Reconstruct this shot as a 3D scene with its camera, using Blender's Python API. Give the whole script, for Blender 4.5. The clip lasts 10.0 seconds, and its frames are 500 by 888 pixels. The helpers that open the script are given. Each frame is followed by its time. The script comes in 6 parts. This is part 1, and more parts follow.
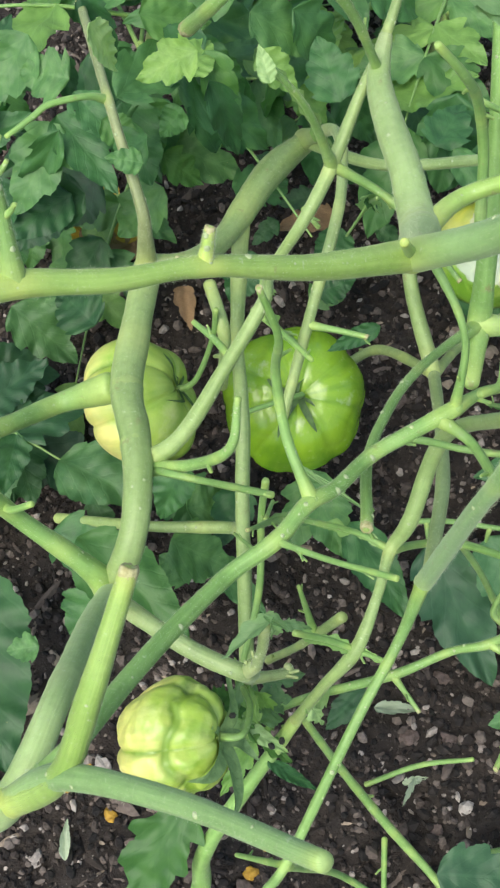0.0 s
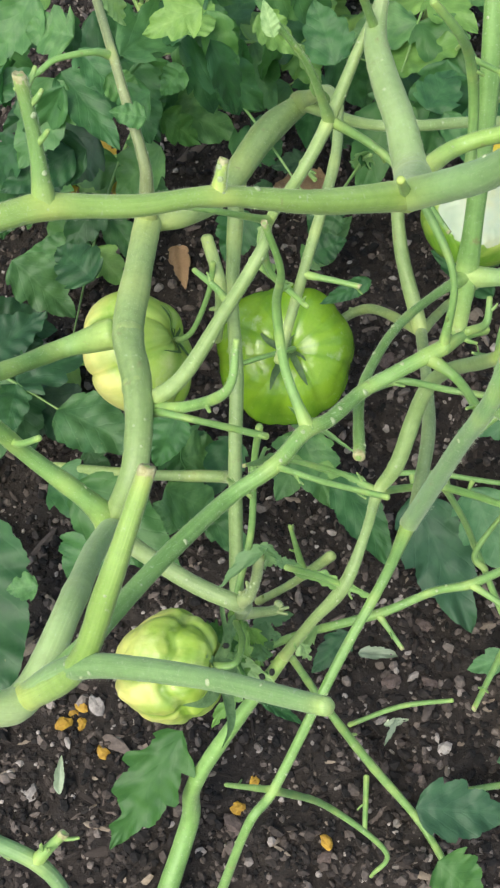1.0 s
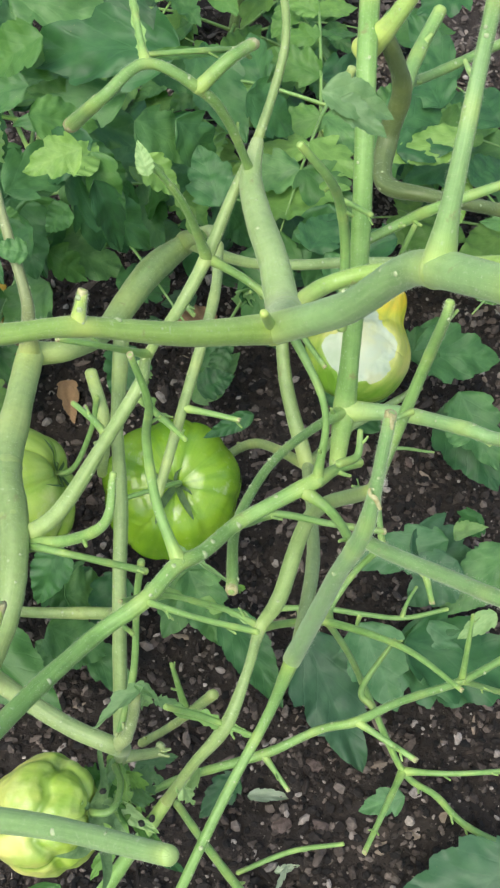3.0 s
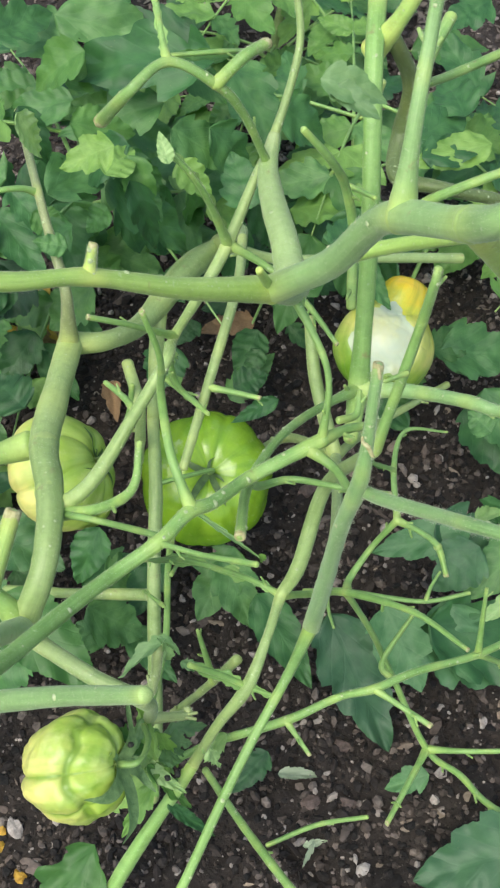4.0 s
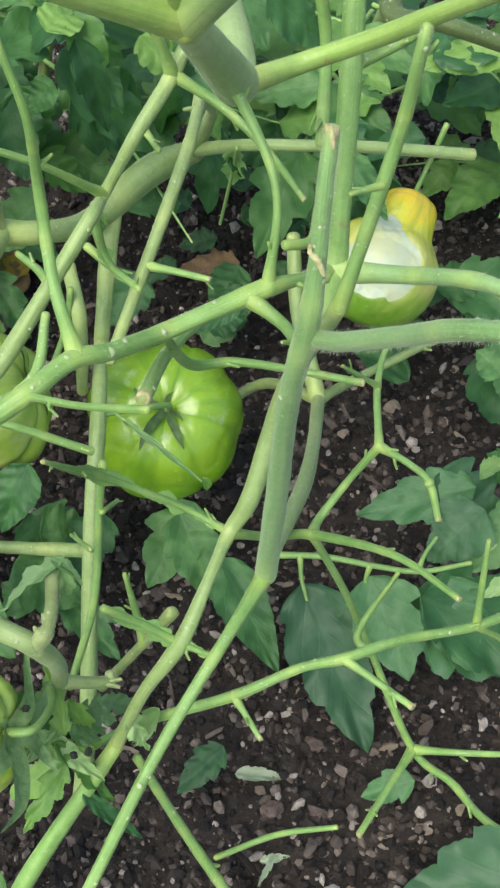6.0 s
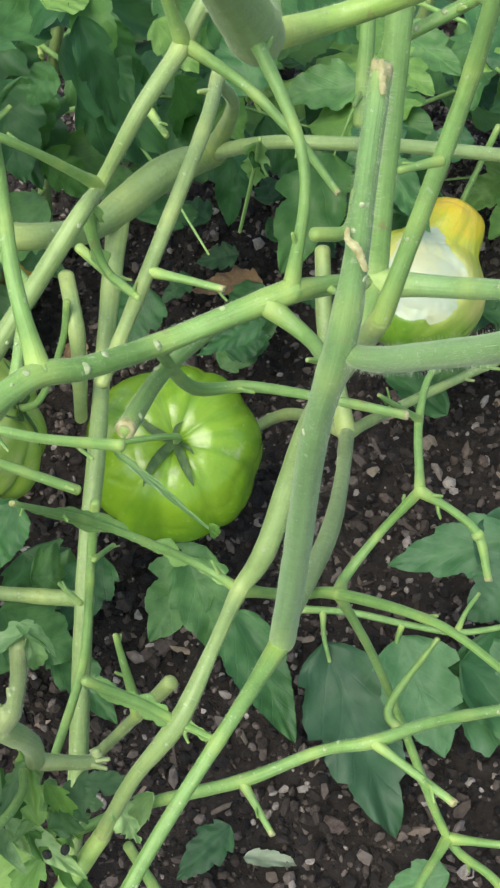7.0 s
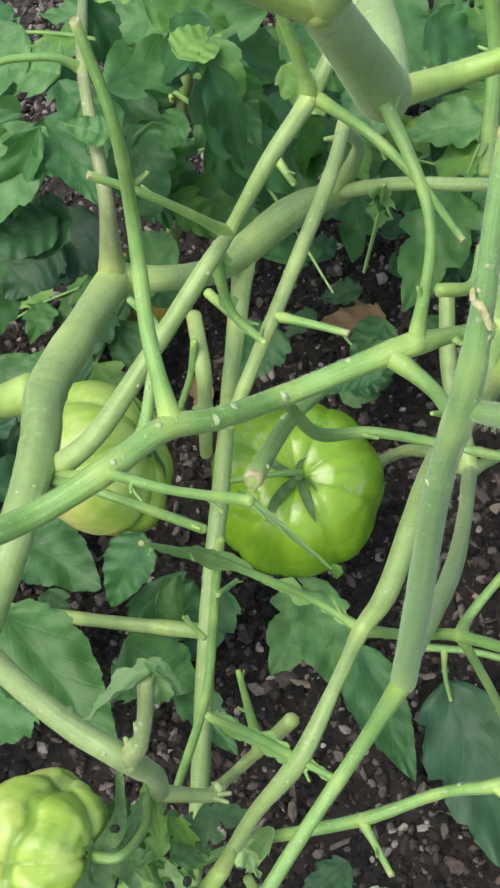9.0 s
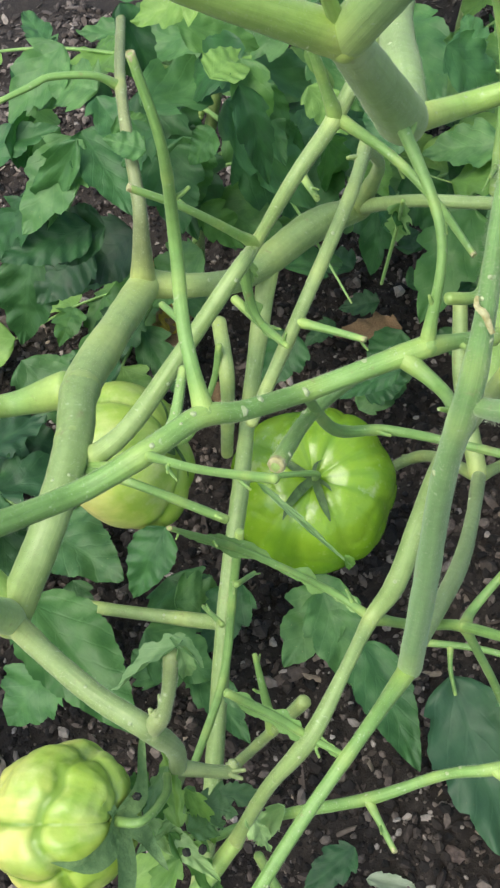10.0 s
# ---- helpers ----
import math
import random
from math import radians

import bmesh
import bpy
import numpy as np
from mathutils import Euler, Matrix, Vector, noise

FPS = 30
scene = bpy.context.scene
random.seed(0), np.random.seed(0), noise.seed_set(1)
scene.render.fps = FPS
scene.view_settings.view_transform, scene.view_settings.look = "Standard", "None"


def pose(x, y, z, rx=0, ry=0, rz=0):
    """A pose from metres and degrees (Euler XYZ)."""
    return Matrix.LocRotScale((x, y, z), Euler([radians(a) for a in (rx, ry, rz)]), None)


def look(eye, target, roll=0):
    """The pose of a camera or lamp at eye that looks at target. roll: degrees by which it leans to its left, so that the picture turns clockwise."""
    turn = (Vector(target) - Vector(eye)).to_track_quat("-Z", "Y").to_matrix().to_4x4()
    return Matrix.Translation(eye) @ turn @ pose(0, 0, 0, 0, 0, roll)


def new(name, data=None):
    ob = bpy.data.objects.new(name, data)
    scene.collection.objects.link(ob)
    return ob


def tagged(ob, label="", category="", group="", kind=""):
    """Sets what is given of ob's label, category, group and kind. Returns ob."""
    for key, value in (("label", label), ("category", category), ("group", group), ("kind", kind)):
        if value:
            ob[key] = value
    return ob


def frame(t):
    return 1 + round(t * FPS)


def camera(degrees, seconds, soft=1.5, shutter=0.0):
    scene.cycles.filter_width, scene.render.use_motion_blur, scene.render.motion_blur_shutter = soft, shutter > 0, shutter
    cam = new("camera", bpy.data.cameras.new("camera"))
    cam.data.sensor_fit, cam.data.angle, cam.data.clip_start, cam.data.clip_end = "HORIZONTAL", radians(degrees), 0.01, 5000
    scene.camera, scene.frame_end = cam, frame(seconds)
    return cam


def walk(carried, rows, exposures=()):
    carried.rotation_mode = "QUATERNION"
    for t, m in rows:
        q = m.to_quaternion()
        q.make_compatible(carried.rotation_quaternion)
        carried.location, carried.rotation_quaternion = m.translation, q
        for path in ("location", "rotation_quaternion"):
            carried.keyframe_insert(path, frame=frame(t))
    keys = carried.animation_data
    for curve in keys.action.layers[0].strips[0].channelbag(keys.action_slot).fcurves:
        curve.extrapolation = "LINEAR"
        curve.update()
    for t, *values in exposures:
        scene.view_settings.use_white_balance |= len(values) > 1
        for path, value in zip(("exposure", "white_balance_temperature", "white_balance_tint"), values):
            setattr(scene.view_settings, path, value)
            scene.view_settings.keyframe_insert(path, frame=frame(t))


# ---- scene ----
cam = camera(23.75, 10.0, soft=2.4)
# Handheld phone, held over the plant and lowered towards it: seconds, place in metres, turn in degrees.
PATH = [
    (0.0, pose(-0.0353, -0.1858, 0.7870, 24.544, 2.654, 7.433)),
    (0.5, pose(-0.0442, -0.2012, 0.8103, 22.135, 4.099, 6.959)),
    (1.0, pose(-0.0375, -0.2128, 0.8047, 23.497, 1.548, 7.821)),
    (1.5, pose(-0.0472, -0.2122, 0.8072, 25.165, 1.234, 6.280)),
    (2.0, pose(-0.0281, -0.2000, 0.7952, 26.721, -0.846, 4.980)),
    (2.5, pose(-0.0311, -0.2039, 0.7999, 28.881, -2.905, 5.149)),
    (2.7, pose(-0.0310, -0.2036, 0.7983, 29.360, -2.836, 5.403)),
    (3.8, pose(-0.0017, -0.2465, 0.8114, 31.572, -0.540, 6.386)),
    (4.0, pose(-0.0011, -0.2520, 0.8172, 31.683, 0.015, 7.199)),
    (4.5, pose(0.0276, -0.2790, 0.8219, 32.892, 0.213, 9.073)),
    (5.0, pose(0.0346, -0.2742, 0.7926, 33.223, -0.298, 9.422)),
    (5.2, pose(0.0357, -0.2725, 0.7840, 33.140, -0.424, 9.362)),
    (6.3, pose(0.0276, -0.2091, 0.6367, 34.096, -0.252, 9.877)),
    (6.5, pose(0.0304, -0.1968, 0.6209, 34.750, 0.175, 10.643)),
    (7.0, pose(0.0239, -0.1846, 0.6143, 34.979, -0.126, 11.233)),
    (7.5, pose(0.0284, -0.1737, 0.6152, 35.663, -0.281, 11.349)),
    (8.0, pose(0.0219, -0.1861, 0.6238, 35.592, 2.431, 13.530)),
    (8.5, pose(0.0221, -0.1854, 0.6222, 36.236, 3.786, 14.785)),
    (9.0, pose(0.0229, -0.1842, 0.6234, 36.321, 4.252, 15.080)),
    (9.5, pose(0.0245, -0.1857, 0.6275, 36.608, 4.310, 15.365)),
    (9.8, pose(0.0254, -0.1985, 0.6405, 37.781, 3.849, 15.966)),
    (10.0, pose(0.0278, -0.2056, 0.6437, 36.996, 4.019, 16.573)),
]
walk(cam, PATH, exposures=[(0.0, 0.85, 6500, 5), (10.0, 0.85, 6500, 5)])

# ---- light: a bright, lightly clouded day ----
world = bpy.data.worlds.new("sky")
scene.world = world
world.use_nodes = True
wn = world.node_tree.nodes
sky = wn.new("ShaderNodeTexSky")
sky.sky_type = "NISHITA"
sky.sun_disc = False
sky.sun_elevation, sky.sun_rotation = radians(60), radians(210)
sky.air_density, sky.dust_density, sky.ozone_density = 1.0, 4.0, 1.0
wn["Background"].inputs["Strength"].default_value = 0.15
world.node_tree.links.new(sky.outputs["Color"], wn["Background"].inputs["Color"])
sun = new("sun", bpy.data.lights.new("sun", "SUN"))
sun.data.energy, sun.data.angle, sun.data.color = 1.1, radians(42), (1.0, 0.96, 0.9)
sun.matrix_world = look((-0.9, -1.5, 3.1), (0, 0.05, 0))

# ---- materials ----
def nodes_of(name):
    m = bpy.data.materials.new(name)
    m.use_nodes = True
    return m, m.node_tree.nodes, m.node_tree.links, m.node_tree.nodes["Principled BSDF"]


def ramp(nd, lk, fac, stops):
    r = nd.new("ShaderNodeValToRGB")
    while len(r.color_ramp.elements) < len(stops):
        r.color_ramp.elements.new(0.5)
    for e, (p, c) in zip(r.color_ramp.elements, stops):
        e.position, e.color = p, (*c, 1)
    lk.new(fac, r.inputs["Fac"])
    return r.outputs["Color"]


def mix(nd, lk, fac, a, b, mode="MIX"):
    m = nd.new("ShaderNodeMix")
    m.data_type, m.blend_type = "RGBA", mode
    for sock, v in ((m.inputs[0], fac), (m.inputs[6], a), (m.inputs[7], b)):
        if isinstance(v, (int, float)):
            sock.default_value = v
        elif isinstance(v, tuple):
            sock.default_value = (*v, 1)
        else:
            lk.new(v, sock)
    return m.outputs[2]


def tex(nd, lk, scale, detail=4.0, rough=0.55, coord="Object", stretch=None):
    c = nd.new("ShaderNodeTexCoord")
    n = nd.new("ShaderNodeTexNoise")
    n.inputs["Scale"].default_value, n.inputs["Detail"].default_value, n.inputs["Roughness"].default_value = scale, detail, rough
    src = c.outputs[coord]
    if stretch:
        mp = nd.new("ShaderNodeMapping")
        mp.inputs["Scale"].default_value = stretch
        lk.new(src, mp.inputs["Vector"])
        src = mp.outputs["Vector"]
    lk.new(src, n.inputs["Vector"])
    return n.outputs["Fac"]


def bump(nd, lk, bsdf, height, strength, dist):
    b = nd.new("ShaderNodeBump")
    b.inputs["Strength"].default_value, b.inputs["Distance"].default_value = strength, dist
    lk.new(height, b.inputs["Height"])
    lk.new(b.outputs["Normal"], bsdf.inputs["Normal"])


def stem_material(name, dark, light, node_tint, grey=0.0):
    m, nd, lk, bs = nodes_of(name)
    streak = tex(nd, lk, 3.2, 4, 0.55, "UV", (1.7, 0.42, 1.0))
    patch = tex(nd, lk, 26.0, 4, 0.6)
    half = tuple((a + b) / 2 for a, b in zip(dark, light))
    col = ramp(nd, lk, streak, [(0.30, tuple(0.55 * a + 0.45 * b for a, b in zip(dark, half))), (0.52, half), (0.76, tuple(0.4 * a + 0.6 * b for a, b in zip(half, light)))])
    col = mix(nd, lk, ramp(nd, lk, patch, [(0.40, (0, 0, 0)), (0.70, (0.7, 0.7, 0.7))]), col, light)
    at = nd.new("ShaderNodeAttribute")
    at.attribute_name = "joint"
    col = mix(nd, lk, at.outputs["Fac"], col, node_tint)
    # fine grooves that run along the stalk, their shade put in as darker colour
    groove = tex(nd, lk, 3.0, 2, 0.5, "UV", (6.5, 0.22, 1.0))
    col = mix(nd, lk, ramp(nd, lk, groove, [(0.30, (0.13, 0.13, 0.13)), (0.42, (0, 0, 0))]), col, tuple(0.7 * c for c in dark))
    # pale glands, brown scuffs and a mealy bloom
    fleck = tex(nd, lk, 560.0, 2, 0.5)
    col = mix(nd, lk, ramp(nd, lk, fleck, [(0.66, (0, 0, 0)), (0.74, (0.5, 0.5, 0.5))]), col, (0.46, 0.55, 0.36))
    brown = tex(nd, lk, 85.0, 5, 0.7)
    col = mix(nd, lk, ramp(nd, lk, brown, [(0.63, (0, 0, 0)), (0.72, (0.6, 0.6, 0.6))]), col, (0.23, 0.19, 0.085))
    mottle = tex(nd, lk, 210.0, 5, 0.7)
    col = mix(nd, lk, 0.6, col, ramp(nd, lk, mottle, [(0.30, (0.70, 0.72, 0.66)), (0.55, (1, 1, 1)), (0.75, (1.12, 1.10, 1.06))]), "MULTIPLY")
    info = nd.new("ShaderNodeObjectInfo")
    hsv = nd.new("ShaderNodeHueSaturation")
    mr = nd.new("ShaderNodeMapRange")
    mr.inputs["To Min"].default_value, mr.inputs["To Max"].default_value = 0.90, 1.10
    lk.new(info.outputs["Random"], mr.inputs["Value"])
    lk.new(mr.outputs["Result"], hsv.inputs["Value"])
    lk.new(col, hsv.inputs["Color"])
    lk.new(hsv.outputs["Color"], bs.inputs["Base Color"])
    rough = nd.new("ShaderNodeMapRange")
    rough.inputs["To Min"].default_value, rough.inputs["To Max"].default_value = 0.34, 0.62
    lk.new(patch, rough.inputs["Value"])
    lk.new(rough.outputs["Result"], bs.inputs["Roughness"])
    bs.inputs["Specular IOR Level"].default_value = 0.5
    bs.inputs["Subsurface Weight"].default_value = 0.12
    bs.inputs["Subsurface Radius"].default_value = (0.004, 0.006, 0.002)
    bs.inputs["Sheen Weight"].default_value = 0.08 + grey * 0.35
    bs.inputs["Sheen Roughness"].default_value = 0.45
    bs.inputs["Sheen Tint"].default_value = (0.85, 1.0, 0.8, 1)
    grain = tex(nd, lk, 620.0, 4, 0.65)
    high = mix(nd, lk, 0.35, mix(nd, lk, 0.4, streak, groove), mix(nd, lk, 0.5, grain, mottle))
    bump(nd, lk, bs, high, 0.42, 0.0012)
    return m


def calc(nd, lk, op, a, b=0.0):
    m = nd.new("ShaderNodeMath")
    m.operation = op
    for sock, v in zip(m.inputs, (a, b)):
        if isinstance(v, (int, float)):
            sock.default_value = v
        else:
            lk.new(v, sock)
    return m.outputs[0]


def leaf_material(name, dark, light, vein):
    m, nd, lk, bs = nodes_of(name)
    patch = tex(nd, lk, 3.0, 5, 0.6)
    uv = nd.new("ShaderNodeTexCoord")
    sep = nd.new("ShaderNodeSeparateXYZ")
    lk.new(uv.outputs["UV"], sep.inputs[0])
    wig = tex(nd, lk, 9.0, 2, 0.5, "UV")
    off = calc(nd, lk, "ABSOLUTE", calc(nd, lk, "SUBTRACT", sep.outputs["X"], 0.5))
    run = calc(nd, lk, "SUBTRACT", calc(nd, lk, "MULTIPLY", sep.outputs["Y"], 5.2), calc(nd, lk, "MULTIPLY", off, 5.0))
    run = calc(nd, lk, "ADD", run, calc(nd, lk, "MULTIPLY", wig, 0.35))
    saw = calc(nd, lk, "ABSOLUTE", calc(nd, lk, "SUBTRACT", calc(nd, lk, "FRACT", run), 0.5))
    side = ramp(nd, lk, saw, [(0.0, (1, 1, 1)), (0.045, (0.55, 0.55, 0.55)), (0.11, (0, 0, 0))])
    mid = ramp(nd, lk, off, [(0.0, (1, 1, 1)), (0.012, (1, 1, 1)), (0.03, (0, 0, 0))])
    ribs = mix(nd, lk, 1.0, side, mid, "LIGHTEN")
    cells = nd.new("ShaderNodeTexVoronoi")
    cells.feature, cells.inputs["Scale"].default_value = "DISTANCE_TO_EDGE", 26.0
    lk.new(uv.outputs["UV"], cells.inputs["Vector"])
    info = nd.new("ShaderNodeObjectInfo")
    col = ramp(nd, lk, patch, [(0.3, dark), (0.72, light)])
    col = mix(nd, lk, mix(nd, lk, 1.0, ribs, (0.13, 0.13, 0.13), "MULTIPLY"), col, vein)
    spot = tex(nd, lk, 50.0, 3, 0.5, "UV")
    col = mix(nd, lk, ramp(nd, lk, spot, [(0.70, (0, 0, 0)), (0.75, (0.7, 0.7, 0.7))]), col, (0.26, 0.29, 0.12))
    hsv = nd.new("ShaderNodeHueSaturation")
    mr = nd.new("ShaderNodeMapRange")
    mr.inputs["To Min"].default_value, mr.inputs["To Max"].default_value = 0.55, 1.35
    hu = nd.new("ShaderNodeMapRange")
    hu.inputs["To Min"].default_value, hu.inputs["To Max"].default_value = 0.515, 0.47
    for r in (mr, hu):
        lk.new(info.outputs["Random"], r.inputs["Value"])
    lk.new(mr.outputs["Result"], hsv.inputs["Value"])
    lk.new(hu.outputs["Result"], hsv.inputs["Hue"])
    lk.new(col, hsv.inputs["Color"])
    lk.new(hsv.outputs["Color"], bs.inputs["Base Color"])
    shine = nd.new("ShaderNodeMapRange")
    shine.inputs["To Min"].default_value, shine.inputs["To Max"].default_value = 0.42, 0.66
    lk.new(patch, shine.inputs["Value"])
    lk.new(shine.outputs["Result"], bs.inputs["Roughness"])
    bs.inputs["Sheen Weight"].default_value = 0.03
    relief = mix(nd, lk, 0.35, mix(nd, lk, 1.0, (1.0, 1.0, 1.0), ribs, "SUBTRACT"), cells.outputs["Distance"])
    bump(nd, lk, bs, relief, 0.15, 0.002)
    tr = nd.new("ShaderNodeBsdfTranslucent")
    lk.new(mix(nd, lk, 1.0, hsv.outputs["Color"], (1.3, 1.6, 0.5), "MULTIPLY"), tr.inputs["Color"])
    sh = nd.new("ShaderNodeMixShader")
    sh.inputs["Fac"].default_value = 0.22
    lk.new(bs.outputs[0], sh.inputs[1])
    lk.new(tr.outputs[0], sh.inputs[2])
    lk.new(sh.outputs[0], nd["Material Output"].inputs["Surface"])
    return m


def fruit_material(name, stops, scale=14.0, rough=0.28, flecks=(0.55, 0.62, 0.25)):
    m, nd, lk, bs = nodes_of(name)
    big = tex(nd, lk, scale, 3, 0.55)
    col = ramp(nd, lk, big, stops)
    small = tex(nd, lk, 260.0, 2, 0.5)
    col = mix(nd, lk, ramp(nd, lk, small, [(0.62, (0, 0, 0)), (0.72, (0.4, 0.4, 0.4))]), col, flecks)
    lk.new(col, bs.inputs["Base Color"])
    bs.inputs["Roughness"].default_value = rough
    bs.inputs["Subsurface Weight"].default_value = 0.25
    bs.inputs["Subsurface Radius"].default_value = (0.01, 0.012, 0.004)
    bs.inputs["Coat Weight"].default_value = 0.25
    bs.inputs["Coat Roughness"].default_value = 0.2
    bump(nd, lk, bs, big, 0.15, 0.004)
    return m


def turning_material(name, low, high, stops, cork=0.0, crease=0.0, stripe=0.0, gloss=0.3):
    """Skin whose colour runs from the blossom end to the stalk end; cork: pale scabs round the stalk; stripe: green streaks from pole to pole."""
    m, nd, lk, bs = nodes_of(name)
    c = nd.new("ShaderNodeTexCoord")
    sep = nd.new("ShaderNodeSeparateXYZ")
    lk.new(c.outputs["Object"], sep.inputs[0])
    n = tex(nd, lk, 38.0, 4, 0.55)
    mr = nd.new("ShaderNodeMapRange")
    mr.inputs["From Min"].default_value, mr.inputs["From Max"].default_value = low, high
    lk.new(calc(nd, lk, "ADD", calc(nd, lk, "MULTIPLY", calc(nd, lk, "SUBTRACT", n, 0.5), 0.06), sep.outputs["Z"]), mr.inputs["Value"])
    col = ramp(nd, lk, mr.outputs["Result"], stops)
    small = tex(nd, lk, 240.0, 3, 0.5)
    col = mix(nd, lk, ramp(nd, lk, small, [(0.62, (0, 0, 0)), (0.74, (0.16, 0.16, 0.16))]), col, (0.62, 0.66, 0.30))
    if stripe:
        turn = calc(nd, lk, "ARCTAN2", sep.outputs["Y"], sep.outputs["X"])
        ring = nd.new("ShaderNodeCombineXYZ")
        lk.new(calc(nd, lk, "SINE", turn), ring.inputs[0])
        lk.new(calc(nd, lk, "COSINE", turn), ring.inputs[1])
        lk.new(calc(nd, lk, "MULTIPLY", sep.outputs["Z"], 9.0), ring.inputs[2])
        bands = nd.new("ShaderNodeTexNoise")
        bands.inputs["Scale"].default_value, bands.inputs["Detail"].default_value = 3.6, 4.0
        lk.new(ring.outputs[0], bands.inputs["Vector"])
        col = mix(nd, lk, ramp(nd, lk, bands.outputs["Fac"], [(0.46, (0, 0, 0)), (0.66, (stripe, stripe, stripe))]), col, (0.085, 0.235, 0.016))
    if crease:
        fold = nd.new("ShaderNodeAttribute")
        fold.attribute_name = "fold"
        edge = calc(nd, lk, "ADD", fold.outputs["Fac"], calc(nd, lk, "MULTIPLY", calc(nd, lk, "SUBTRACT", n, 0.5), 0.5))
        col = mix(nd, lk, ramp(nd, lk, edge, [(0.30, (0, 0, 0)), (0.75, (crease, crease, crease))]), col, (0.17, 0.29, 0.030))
        pale = tex(nd, lk, 60.0, 4, 0.6)
        col = mix(nd, lk, ramp(nd, lk, pale, [(0.50, (0, 0, 0)), (0.68, (0.5 * crease * crease,) * 3)]), col, (0.56, 0.62, 0.24))
    if cork:
        scab = calc(nd, lk, "MULTIPLY", tex(nd, lk, 48.0, 5, 0.7), ramp(nd, lk, mr.outputs["Result"], [(0.70, (0, 0, 0)), (0.92, (1, 1, 1))]))
        col = mix(nd, lk, ramp(nd, lk, scab, [(0.55, (0, 0, 0)), (0.70, (cork, cork, cork))]), col, (0.50, 0.57, 0.36))
    lk.new(col, bs.inputs["Base Color"])
    bs.inputs["Roughness"].default_value = gloss
    bs.inputs["Subsurface Weight"].default_value = 0.2
    bs.inputs["Subsurface Radius"].default_value = (0.008, 0.008, 0.003)
    bs.inputs["Coat Weight"].default_value = 0.2
    bs.inputs["Coat Roughness"].default_value = 0.12
    bump(nd, lk, bs, mix(nd, lk, 0.6, n, small), 0.18, 0.003)
    return m


def plain_material(name, a, b, scale=120.0, rough=0.8, depth=0.0015, coord="Object"):
    m, nd, lk, bs = nodes_of(name)
    n = tex(nd, lk, scale, 5, 0.65, coord)
    lk.new(ramp(nd, lk, n, [(0.3, a), (0.7, b)]), bs.inputs["Base Color"])
    bs.inputs["Roughness"].default_value = rough
    bump(nd, lk, bs, n, 0.6, depth)
    return m


def soil_material():
    m, nd, lk, bs = nodes_of("soil")
    a, b, c = tex(nd, lk, 9.0, 6, 0.6), tex(nd, lk, 160.0, 8, 0.75), tex(nd, lk, 520.0, 3, 0.6)
    col = ramp(nd, lk, b, [(0.25, (0.009, 0.007, 0.0055)), (0.55, (0.032, 0.0245, 0.019)), (0.8, (0.085, 0.067, 0.053))])
    col = mix(nd, lk, ramp(nd, lk, a, [(0.4, (0, 0, 0)), (0.7, (0.6, 0.6, 0.6))]), col, (0.030, 0.024, 0.020))
    col = mix(nd, lk, ramp(nd, lk, c, [(0.68, (0, 0, 0)), (0.74, (0.7, 0.7, 0.7))]), col, (0.30, 0.26, 0.22))
    lk.new(col, bs.inputs["Base Color"])
    bs.inputs["Roughness"].default_value = 0.95
    bump(nd, lk, bs, b, 1.0, 0.004)
    return m


def chip_material(name, stops):
    m, nd, lk, bs = nodes_of(name)
    g = nd.new("ShaderNodeNewGeometry")
    col = ramp(nd, lk, g.outputs["Random Per Island"], stops)
    n = tex(nd, lk, 300.0, 4, 0.6)
    col = mix(nd, lk, 0.55, col, ramp(nd, lk, n, [(0.3, (0.25, 0.25, 0.25)), (0.7, (1, 1, 1))]), "MULTIPLY")
    lk.new(col, bs.inputs["Base Color"])
    bs.inputs["Roughness"].default_value = 0.9
    bump(nd, lk, bs, n, 0.6, 0.001)
    return m


STEM = stem_material("green_stem", (0.094, 0.218, 0.038), (0.262, 0.435, 0.130), (0.385, 0.510, 0.130))
DOWNY = stem_material("hairy_stem", (0.108, 0.230, 0.068), (0.240, 0.410, 0.150), (0.360, 0.490, 0.155), 0.45)
GREY = stem_material("downy_stem", (0.132, 0.265, 0.078), (0.300, 0.470, 0.185), (0.415, 0.535, 0.145), 0.25)
OLIVE = stem_material("woody_stem", (0.150, 0.245, 0.064), (0.320, 0.432, 0.165), (0.435, 0.525, 0.165))
SCABBY = stem_material("scabby_stem", (0.165, 0.245, 0.078), (0.310, 0.405, 0.165), (0.450, 0.520, 0.220), 0.1)
ASHEN = stem_material("pale_stem", (0.195, 0.315, 0.095), (0.365, 0.490, 0.205), (0.470, 0.560, 0.260), 0.05)
LIME = stem_material("yellowing_stem", (0.182, 0.325, 0.050), (0.370, 0.530, 0.145), (0.540, 0.610, 0.155), 0.05)
DULL = stem_material("dull_stem", (0.110, 0.150, 0.058), (0.250, 0.290, 0.130), (0.430, 0.500, 0.150))
DARK_STEM = stem_material("dark_stem", (0.075, 0.120, 0.034), (0.175, 0.240, 0.080), (0.300, 0.360, 0.100))
LEAF = leaf_material("leaf", (0.025, 0.108, 0.029), (0.080, 0.232, 0.064), (0.125, 0.290, 0.108))
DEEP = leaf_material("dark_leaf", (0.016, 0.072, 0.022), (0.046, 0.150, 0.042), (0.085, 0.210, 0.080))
FRESH = leaf_material("bluish_leaf", (0.040, 0.140, 0.048), (0.112, 0.268, 0.105), (0.160, 0.330, 0.150))
